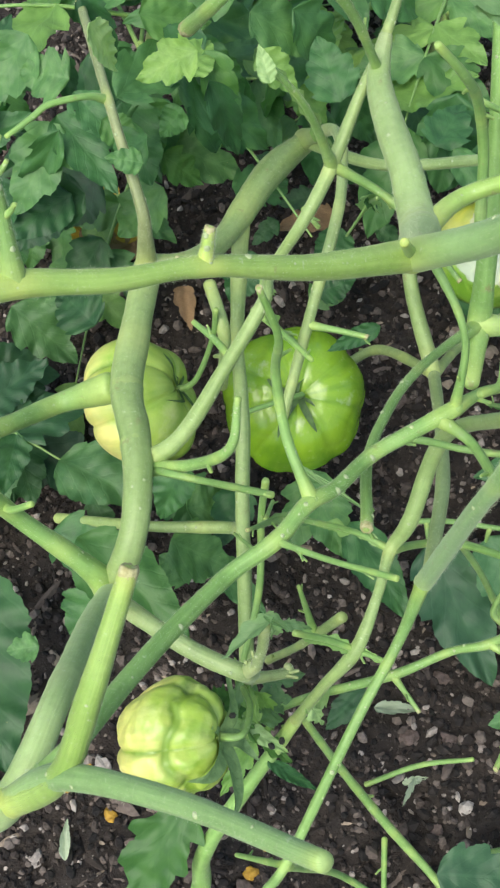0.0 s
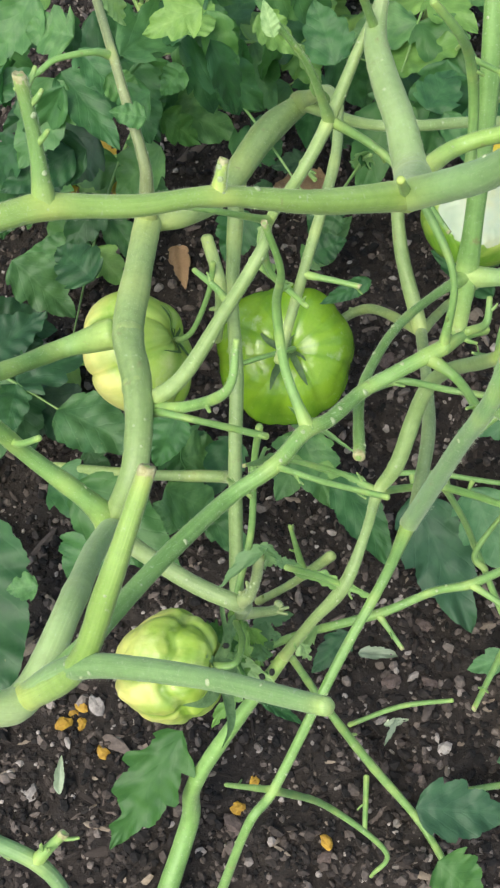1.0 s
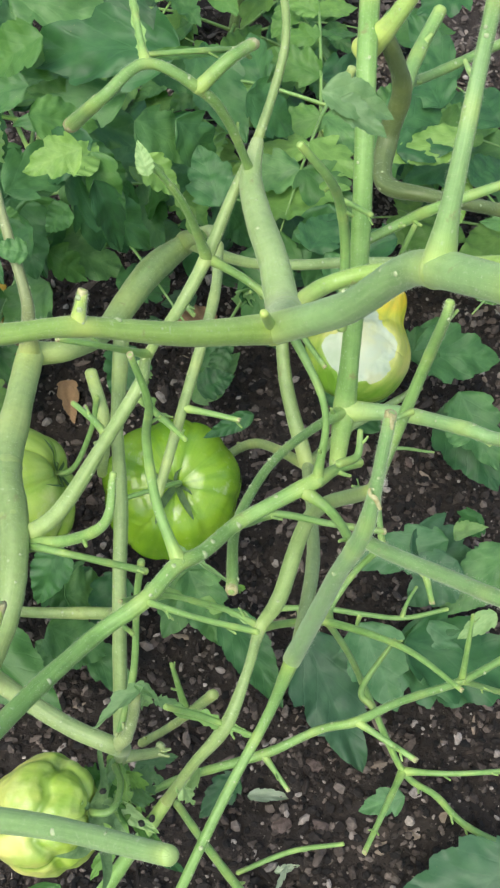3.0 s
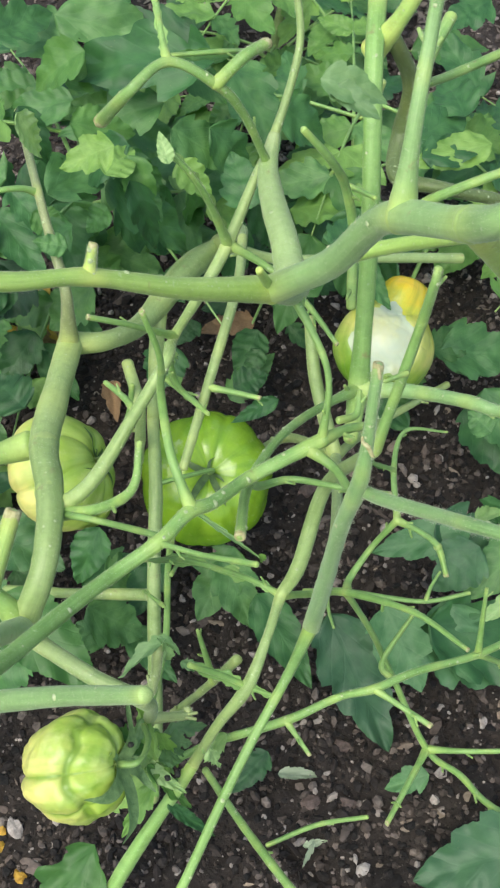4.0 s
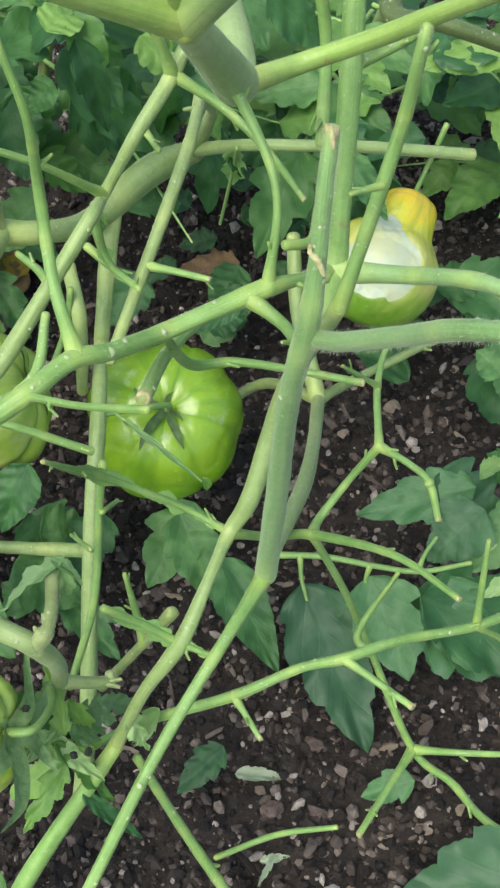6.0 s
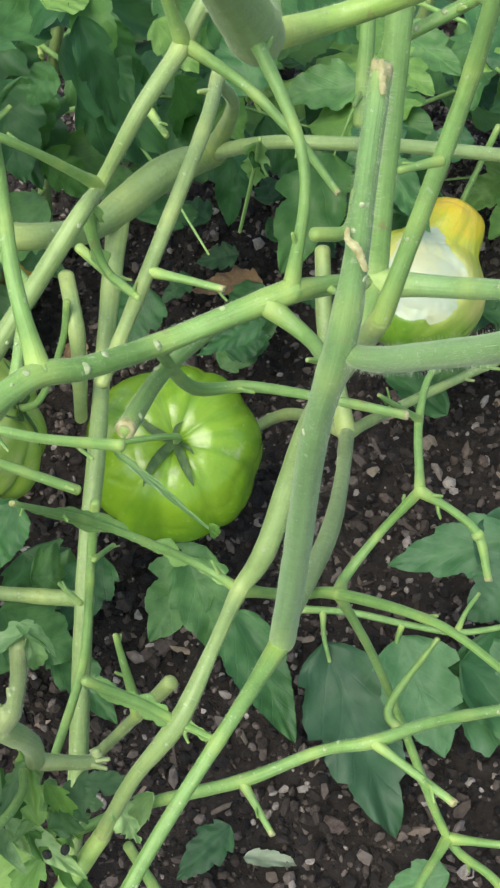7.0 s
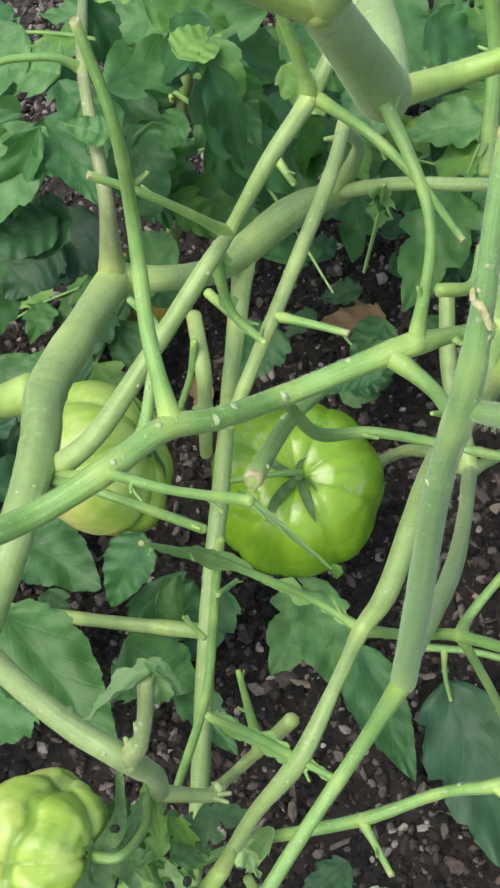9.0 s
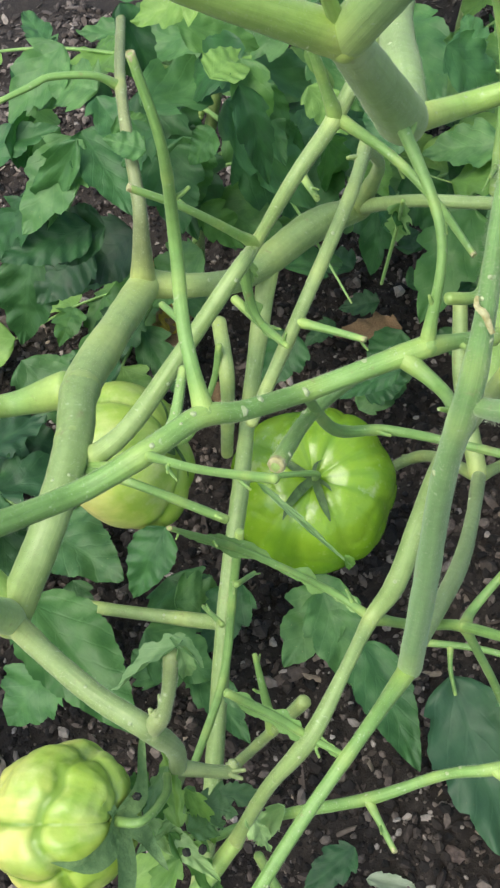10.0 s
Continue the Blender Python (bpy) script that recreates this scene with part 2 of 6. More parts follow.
MID = leaf_material("light_leaf", (0.062, 0.185, 0.032), (0.145, 0.318, 0.068), (0.200, 0.370, 0.120))
PALE = leaf_material("pale_leaf", (0.160, 0.320, 0.110), (0.290, 0.455, 0.190), (0.380, 0.520, 0.270))
BLEACHED = leaf_material("bleached_leaf", (0.30, 0.40, 0.25), (0.50, 0.58, 0.42), (0.55, 0.62, 0.48))
GREEN_FRUIT = turning_material("green_fruit", -0.036, 0.036, [(0.1, (0.28, 0.43, 0.016)), (0.5, (0.170, 0.350, 0.012)), (0.85, (0.24, 0.42, 0.026))], 0.55, 0.2, 0.5, 0.24)
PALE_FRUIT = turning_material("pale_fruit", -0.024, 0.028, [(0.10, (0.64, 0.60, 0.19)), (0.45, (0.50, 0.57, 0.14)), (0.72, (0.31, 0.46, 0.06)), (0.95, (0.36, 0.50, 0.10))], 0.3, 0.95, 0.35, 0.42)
TURNING = turning_material("turning_fruit", -0.034, 0.050, [(0.10, (0.16, 0.32, 0.03)), (0.30, (0.38, 0.49, 0.10)), (0.50, (0.60, 0.60, 0.18)), (0.74, (0.56, 0.58, 0.05)), (0.96, (0.74, 0.52, 0.03))], 0.0, 0.0, 0.35)
FLESH = fruit_material("eaten_flesh", [(0.3, (0.320, 0.420, 0.260)), (0.5, (0.46, 0.54, 0.37)), (0.7, (0.54, 0.55, 0.26))], 30.0, 0.40, (0.42, 0.49, 0.36))
CUT = plain_material("dry_cut_end", (0.27, 0.25, 0.09), (0.55, 0.54, 0.31), 420.0, 0.85)
SCAR = plain_material("pale_scar", (0.30, 0.40, 0.18), (0.50, 0.56, 0.34), 700.0, 0.7)
DRY = plain_material("dry_leaf", (0.16, 0.09, 0.04), (0.42, 0.28, 0.15), 60.0, 0.8)
YELLOW = plain_material("yellowed_leaf", (0.42, 0.26, 0.03), (0.62, 0.42, 0.05), 60.0, 0.7)
LUMP = plain_material("yellow_lump", (0.24, 0.13, 0.015), (0.50, 0.31, 0.03), 160.0, 0.75)
STONE = plain_material("pale_stone", (0.16, 0.14, 0.125), (0.44, 0.40, 0.36), 260.0, 0.9)
BROWN_STONE = plain_material("brown_stone", (0.050, 0.036, 0.030), (0.150, 0.112, 0.095), 260.0, 0.9)
DOWN = plain_material("plant_down", (0.45, 0.52, 0.36), (0.62, 0.68, 0.5), 200.0, 0.6)
SEPAL = plain_material("sepal", (0.030, 0.070, 0.018), (0.085, 0.165, 0.04), 220.0, 0.6)
SOFT_SEPAL = plain_material("soft_sepal", (0.105, 0.205, 0.065), (0.240, 0.370, 0.135), 260.0, 0.6)
MULCH = chip_material("mulch", [(0.0, (0.035, 0.028, 0.024)), (0.5, (0.095, 0.078, 0.068)), (0.85, (0.19, 0.16, 0.14)), (1.0, (0.36, 0.31, 0.26))])
FRASS = plain_material("dropping", (0.006, 0.008, 0.006), (0.022, 0.026, 0.018), 900.0, 0.8)
SOIL = soil_material()
CLODS = chip_material("soil_crumbs", [(0.0, (0.004, 0.003, 0.0026)), (0.42, (0.019, 0.0142, 0.0114)), (0.74, (0.085, 0.066, 0.054)), (0.93, (0.20, 0.165, 0.14)), (1.0, (0.48, 0.43, 0.38))])
BARK = chip_material("bark_chips", [(0.0, (0.016, 0.011, 0.008)), (0.45, (0.052, 0.039, 0.031)), (0.82, (0.145, 0.115, 0.096)), (1.0, (0.36, 0.29, 0.21))])



# ---- building helpers ----
def mesh_from(name, verts, faces, material, smooth=True, uvs=None, attrs=None):
    me = bpy.data.meshes.new(name)
    me.from_pydata(verts, [], faces)
    for m in material if isinstance(material, (list, tuple)) else [material]:
        me.materials.append(m)
    if smooth:
        me.polygons.foreach_set("use_smooth", [True] * len(me.polygons))
    if uvs is not None:
        idx = np.zeros(len(me.loops), dtype=np.int32)
        me.loops.foreach_get("vertex_index", idx)
        me.uv_layers.new(name="UVMap").data.foreach_set("uv", np.asarray(uvs, dtype=np.float32)[idx].ravel())
    for key, vals in (attrs or {}).items():
        me.attributes.new(key, "FLOAT", "POINT").data.foreach_set("value", np.asarray(vals, dtype=np.float32))
    me.update()
    return me


def part(name, me, parent, label=""):
    ob = new(name, me)
    ob.parent = parent
    ob.matrix_parent_inverse = parent.matrix_world.inverted() if parent.parent is None else Matrix()
    return tagged(ob, label) if label else ob


def base_at(name, x, y, z):
    e = new(name)
    e.matrix_world = Matrix.Translation((x, y, z))
    e.empty_display_size = 0.02
    return e


def smooth_line(points, n):
    """Catmull-Rom through the points (any width), n samples a span."""
    c = np.array(points, dtype=float)
    if len(c) == 2:
        s = np.linspace(0, 1, n + 1)[:, None]
        return c[0] * (1 - s) + c[1] * s
    q = np.vstack([2 * c[0] - c[1], c, 2 * c[-1] - c[-2]])
    s = np.linspace(0, 1, n, endpoint=False)[:, None]
    out = [0.5 * (2 * b + (d - a) * s + (2 * a - 5 * b + 4 * d - e) * s**2 + (3 * b - a - 3 * d + e) * s**3)
           for a, b, d, e in zip(q, q[1:], q[2:], q[3:])]
    return np.vstack(out + [c[-1:]])


def tube(points, sides=14, span=9, seed=0, ridges=0.085, knots=(), foot=0.05):
    """Verts, faces, uvs and joint tint of a tapering, slightly ribbed stalk; points are x, y, z and radius in mm."""
    rnd = random.Random(seed)
    pts = smooth_line(points, span)
    pos, rad = pts[:, :3], np.maximum(pts[:, 3], 0.35) * 0.001
    tang = np.gradient(pos, axis=0)
    tang /= np.linalg.norm(tang, axis=1)[:, None] + 1e-9
    up = np.cross(tang[0], (0.31, 0.52, 0.8))
    up /= np.linalg.norm(up)
    length = np.r_[0, np.cumsum(np.linalg.norm(np.diff(pos, axis=0), axis=1))]
    ph = rnd.uniform(0, 6.28)
    verts, uvs, joint = [], [], []
    ang = np.linspace(0, 2 * math.pi, sides, endpoint=False)
    for i, (p, t, r) in enumerate(zip(pos, tang, rad)):
        up = up - t * (up @ t)
        up /= np.linalg.norm(up)
        side = np.cross(t, up)
        near = min(length[i], length[-1] - length[i])
        swell = max([math.exp(-(((length[i] - k * length[-1]) / (r * 1.7)) ** 2)) for k in knots], default=0.0)
        flare = 1 + 0.8 * foot * math.exp(-((length[i] / (r * 3.6)) ** 2)) + 0.07 * swell
        lump = 1 + 0.05 * noise.noise(Vector(p * 60)) + 0.03 * noise.noise(Vector(p * 260))
        for k, a in enumerate(ang):
            rr = r * flare * lump * (1 + ridges * math.cos(3 * a + ph) + 0.5 * ridges * math.cos(5 * a - ph) + 0.3 * ridges * math.cos(8 * a + 2 * ph))
            verts.append(p + rr * (math.cos(a) * up + math.sin(a) * side))
            uvs.append((abs(2 * k / sides - 1), length[i] / 0.05))
            joint.append(max(0.75 * math.exp(-((length[i] / (r * 3.4)) ** 2)), 0.6 * math.exp(-((near / (r * 1.8)) ** 2)), 0.45 * swell))
    faces = []
    for i in range(len(pos) - 1):
        for k in range(sides):
            j = (k + 1) % sides
            faces.append((i * sides + k, i * sides + j, (i + 1) * sides + j, (i + 1) * sides + k))
    for out, shrink in ((0.30, 0.86), (0.52, 0.5)):
        base = (len(pos) - 1) * sides
        ring = [pos[-1] + (verts[base + k] - pos[-1]) * shrink + tang[-1] * rad[-1] * out for k in range(sides)]
        k0 = len(verts)
        prev = base if out < 0.4 else k0 - sides
        verts += ring
        uvs += [(abs(2 * k / sides - 1), length[-1] / 0.05) for k in range(sides)]
        joint += [0.5] * sides
        faces += [(prev + k, prev + (k + 1) % sides, k0 + (k + 1) % sides, k0 + k) for k in range(sides)]
    first = 0
    for out, shrink in ((0.32, 0.88), (0.60, 0.58)):
        k0 = len(verts)
        verts += [pos[0] + (verts[k] - pos[0]) * shrink - tang[0] * rad[0] * out for k in range(sides)]
        uvs += [(abs(2 * k / sides - 1), 0.0) for k in range(sides)]
        joint += [0.4] * sides
        faces += [(k0 + k, k0 + (k + 1) % sides, first + (k + 1) % sides, first + k) for k in range(sides)]
        first = k0
    n = len(verts)
    verts += [pos[0] - tang[0] * rad[0] * 0.72, pos[-1] + tang[-1] * rad[-1] * 0.6]
    uvs += [(0.5, 0), (0.5, length[-1] / 0.05)]
    joint += [0.5, 0.5]
    m = first - 2 * sides
    for k in range(sides):
        j = (k + 1) % sides
        faces.append((first + j, first + k, n))
        faces.append((m + k, m + j, n + 1))
    return verts, faces, uvs, joint


COUNT = [0]


def stem(plant, name, material, *points, cut=False, label="", knots=(), remnant=0.0, foot=0.05):
    COUNT[0] += 1
    big = max(p[3] for p in points)
    v, f, uv, jt = tube(points, sides=20 if big > 3 else 10, span=14 if big > 3 else 9, seed=COUNT[0], knots=knots, ridges=0.024 if big > 2.6 else 0.05, foot=foot)
    ob = part(name, mesh_from(name, v, f, material, True, uv, {"joint": jt}), plant, label)
    rnd = random.Random(COUNT[0] * 7)
    if big > 2.3:
        hairs(ob, points, int(500 + 130 * big * len(points)), COUNT[0], 0.0014 if material is DOWNY else 0.0008)
        line = smooth_line(points, 8)
        for _ in range(int(len(points) * 1.1)):
            i = rnd.randrange(1, len(line) - 1)
            t = Vector(line[i + 1][:3] - line[i][:3]).normalized()
            way = t.cross(Vector((rnd.uniform(-1, 1), rnd.uniform(-1, 1), 0.2))).normalized()
            way = way if way.z > 0 else -way
            scar(ob, Vector(line[i][:3]) + way * line[i][3] * 0.00096, way, rnd.uniform(0.0004, 0.0010), i)
    if big < 5 and name in ("branch", "twig"):
        line = smooth_line(points, 8)
        for _ in range(rnd.choice((1, 1, 2, 3))):
            i = rnd.randrange(2, len(line) - 1)
            t = Vector(line[i][:3] - line[i - 1][:3]).normalized()
            way = (t.cross(Vector((rnd.uniform(-1, 1), rnd.uniform(-1, 1), 0.3))).normalized() + t * 0.7).normalized()
            o, r = Vector(line[i][:3]), line[i][3]
            le = r * 0.001 + rnd.uniform(0.002, 0.005)
            v, f, uv, jt = tube([(*o, r * 0.55), (*(o + way * le * 0.6), r * 0.42), (*(o + way * le + t * 0.0008), r * 0.3)], 8, 4, i)
            part("leaf_stub", mesh_from("leaf_stub", v, f, material, True, uv, {"joint": jt}), ob)
    if remnant:
        frill(ob, points, remnant, COUNT[0], MID if big < 1.7 else STEM)
    if cut:
        a, b = Vector(points[-2][:3]), Vector(points[-1][:3])
        r = points[-1][3] * 0.001
        part("cut_end", ragged_end(b, (b - a).normalized(), r, COUNT[0]), ob, "dry pale cut end")
    return ob


def node(plant, material, x, y, z, r, tint=0.6):
    """The rounded swelling in which several stalks meet; r in mm."""
    bm = bmesh.new()
    bmesh.ops.create_icosphere(bm, subdivisions=4, radius=r * 0.001)
    c = Vector((x, y, z))
    for v in bm.verts:
        v.co = c + v.co * (1 + 0.07 * noise.noise(v.co * 260 + c * 40))
    me = bpy.data.meshes.new("node")
    bm.to_mesh(me)
    bm.free()
    me.materials.append(material)
    me.polygons.foreach_set("use_smooth", [True] * len(me.polygons))
    me.attributes.new("joint", "FLOAT", "POINT").data.foreach_set("value", [tint] * len(me.vertices))
    return part("node", me, plant)


def ragged_end(p, way, r, seed):
    """A dried, uneven end face on a broken stem."""
    rnd = random.Random(seed)
    q = way.to_track_quat("Z", "Y").to_matrix()
    verts, faces, n = [], [], 16
    slant = rnd.uniform(0, 6.28)
    for ring, (rr, zz) in enumerate(((1.0, -0.35), (1.02, 0.30), (0.86, 0.62), (0.5, 0.5), (0.0, 0.42))):
        for k in range(n):
            a = 2 * math.pi * k / n
            w = 0.30 * rr * math.cos(a - slant) + (rnd.uniform(-0.12, 0.2) if ring in (1, 2) else 0)
            w += rnd.uniform(-0.5, 0.1) if ring == 0 else 0
            verts.append(p + q @ Vector((rr * r * math.cos(a), rr * r * math.sin(a), (zz + w) * r)))
    for i in range(4):
        for k in range(n):
            j = (k + 1) % n
            faces.append((i * n + k, i * n + j, (i + 1) * n + j, (i + 1) * n + k))
    return mesh_from("cut_end", verts, faces, CUT)


def peel(ob, line, wide, seed, name="torn_skin", label="dry tan strip of torn skin"):
    """A strip of dried skin lifting off a stem; line: x, y, z and the outward lift in mm."""
    rnd = random.Random(seed)
    pts = smooth_line(line, 8)
    n = len(pts)
    verts, faces = [], []
    for i, p in enumerate(pts):
        t = Vector(pts[min(i + 1, n - 1)][:3] - pts[max(i - 1, 0)][:3]).normalized()
        out = Vector((0.05, -0.62, 0.78))
        out = (out - t * out.dot(t)).normalized()
        side = t.cross(out)
        s = i / (n - 1)
        w = wide * (0.35 + 0.65 * math.sin(math.pi * min(1, 0.15 + 0.8 * s))) * 0.5
        o = Vector(p[:3]) + out * p[3] * 0.001
        for k in (-1, -0.5, 0, 0.5, 1):
            verts.append(o + side * w * k * rnd.uniform(0.85, 1.15) - out * w * 0.5 * k * k)
    for i in range(n - 1):
        for k in range(4):
            a = i * 5 + k
            faces.append((a, a + 1, a + 6, a + 5))
    part(name, mesh_from(name, verts, faces, CUT), ob, label)


def frill(ob, points, wide, seed, material):
    """What is left of a leaf blade along its eaten midrib: two torn, wavy strips."""
    rnd = random.Random(seed)
    pts = smooth_line(points, 16)
    n = len(pts)
    for sg in (-1, 1):
        verts, faces = [], []
        for i, p in enumerate(pts):
            t = Vector(pts[min(i + 1, n - 1)][:3] - pts[max(i - 1, 0)][:3]).normalized()
            side = t.cross(Vector((0, -0.5, 0.85))).normalized()
            up = side.cross(t)
            s = i / (n - 1)
            w = wide * max(0.0, 0.35 + 1.6 * noise.noise(Vector((s * 9, seed * 1.3, sg * 4.0))) + rnd.uniform(-0.15, 0.15)) * math.sin(math.pi * (0.12 + 0.8 * s)) + 0.0001
            o = Vector(p[:3]) + side * sg * p[3] * 0.0007
            curl = 0.5 * noise.noise(Vector((s * 7, seed, sg)))
            verts += [o, o + side * sg * w * 0.55 + up * w * (0.3 + curl) * 0.4, o + side * sg * w + up * w * curl]
        for i in range(n - 1):
            for k in (0, 1):
                a = i * 3 + k
                faces.append((a, a + 1, a + 4, a + 3))
        uvs = [(0.5 + 0.1 * (k % 3), k / (3 * n)) for k in range(3 * n)]
        part("leaf_remnant", mesh_from("leaf_remnant", verts, faces, material, True, uvs), ob, "torn green remnant of an eaten leaf")


def blade(seed, lobes=4, depth=0.35, curl=0.25, ragged=0.0):
    """A tomato leaflet from (0, 0, 0) to (0, 1, 0), about 1 wide, with toothed lobes, folded along its midrib."""
    rnd = random.Random(seed)
    n, m = 44, 6
    ph = rnd.uniform(0, 1)
    twist, droop, wave = rnd.uniform(-0.25, 0.25), rnd.uniform(0.05, 0.35) * curl * 3, rnd.uniform(0.03, 0.075)
    teeth = [[rnd.uniform(0.55, 1.0) for _ in range(lobes + 2)] for _ in range(2)]
    verts, uvs, vein, faces = [], [], [], []
    for i in range(n + 1):
        s = i / n
        body = 0.52 * (math.sin(math.pi * min(1, s**0.62 * 1.0)) ** 0.75) * (1 - 0.25 * s)
        half = []
        for side in (0, 1):
            x = s * lobes + ph * 0.4 + side * 0.37
            saw = x % 1.0
            cutin = teeth[side][int(x) % len(teeth[side])]
            fine = (s * lobes * 3.3 + side * 0.5) % 1.0
            w = body * (1 - depth * cutin * (1 - saw) ** 1.6 * (1 - 0.3 * s)) * (1 - 0.05 * fine)
            w *= 1 - ragged * max(0, noise.noise(Vector((s * 7, seed * 3.1 + side * 5, 0.3)))) * 1.8
            half.append(max(w, 0.006))
        for k in range(-m, m + 1):
            u = k / m
            w = half[0] if u < 0 else half[1]
            x = u * w
            lean = 0.10 * abs(u) * body
            rib = math.sin((s * lobes * 1.0 - abs(u) * 0.55 + ph) * 2 * math.pi)
            z = 0.42 * curl * abs(x) ** 1.3 - droop * s * s * 0.55 + twist * x * s + wave * rib * abs(u) * 0.45
            z += 0.07 * noise.noise(Vector((x * 4, s * 4, seed * 1.7))) + 0.018 * noise.noise(Vector((x * 13, s * 13, seed * 1.7)))
            verts.append((x, s + lean * 0.8, z))
            uvs.append((0.5 + x, s))
            near_rib = 0.9 if k == 0 else 0.0
            side_rib = max(0.0, 1 - abs(((s * lobes - abs(x) * lobes * 0.8 + ph) % 1.0) - 0.5) * 9) * 0.5 * (abs(u) < 0.85)
            vein.append(max(near_rib, side_rib))
    c = 2 * m + 1
    for i in range(n):
        for k in range(c - 1):
            a = i * c + k
            faces.append((a, a + 1, a + c + 1, a + c))
    return verts, faces, uvs, vein


BLADES = {}


def blade_mesh(seed, material, kind="leaf"):
    key = (seed, material.name, kind)
    if key not in BLADES:
        args = {"leaf": (4, 0.32, 0.45, 0.0), "lobed": (3, 0.52, 0.40, 0.0), "eaten": (4, 0.5, 0.35, 0.6), "fold": (3, 0.3, 1.1, 0.2), "plain": (6, 0.12, 0.3, 0.0)}[kind]
        v, f, uv, ve = blade(seed, *args)
        BLADES[key] = mesh_from("leaf", v, f, material, True, uv, {"vein": ve})
    return BLADES[key]


def leaf(plant, base, tip, width, seed, kind="leaf", material=None, face=(0.0, -0.45, 0.9), name="leaf", label=""):
    """A leaflet from base to tip, its upper side towards face."""
    b, t = Vector(base), Vector(tip)
    y = t - b
    length = y.length
    y.normalize()
    z = Vector(face)
    z = (z - y * z.dot(y)).normalized()
    x = y.cross(z)
    rot = Matrix((x, y, z)).transposed().to_4x4()
    ob = part(name, blade_mesh(seed, material or LEAF, kind), plant, label)
    ob.matrix_basis = Matrix.Translation(b) @ rot @ Matrix.Diagonal((width, length, (width + length) / 2, 1))
    return ob


def hairs(ob, points, count, seed, length=0.00135):
    """Fine pale down standing off a stem."""
    rnd = random.Random(seed)
    line = smooth_line(points, 12)
    verts, faces = [], []
    for _ in range(count):
        i = rnd.randrange(len(line) - 1)
        f = rnd.random()
        p = line[i] * (1 - f) + line[i + 1] * f
        t = Vector(line[i + 1][:3] - line[i][:3]).normalized()
        side = t.cross(Vector((rnd.uniform(-1, 1), rnd.uniform(-1, 1), rnd.uniform(-1, 1)))).normalized()
        o = Vector(p[:3]) + side * p[3] * 0.00098
        tip = o + (side + t * rnd.uniform(-0.3, 0.3)).normalized() * length * rnd.uniform(0.5, 1.2)
        w = t * 0.000022
        k = len(verts)
        verts += [o - w, o + w, tip, o + side.cross(t) * 0.00003]
        faces += [(k, k + 1, k + 2), (k, k + 2, k + 3)]
    h = part("hairs", mesh_from("hairs", verts, faces, DOWN), ob)
    return tagged(h, "fine pale hairs", kind="stuff")


def scar(ob, p, way, r, seed):
    """A small raised pale mark where a leaf stalk fell off."""
    n, verts, faces = 9, [], []
    q = way.to_track_quat("Z", "Y").to_matrix()
    rnd = random.Random(seed)
    for rr, zz in ((1.0, -0.5), (0.95, 0.25), (0.6, 0.5), (0.0, 0.55)):
        for k in range(n):
            a = 2 * math.pi * k / n
            verts.append(p + q @ Vector((rr * r * math.cos(a) * rnd.uniform(0.85, 1.15), rr * r * math.sin(a), zz * r)))
    for i in range(3):
        for k in range(n):
            j = (k + 1) % n
            faces.append((i * n + k, i * n + j, (i + 1) * n + j, (i + 1) * n + k))
    part("leaf_scar", mesh_from("leaf_scar", verts, faces, SCAR), ob)


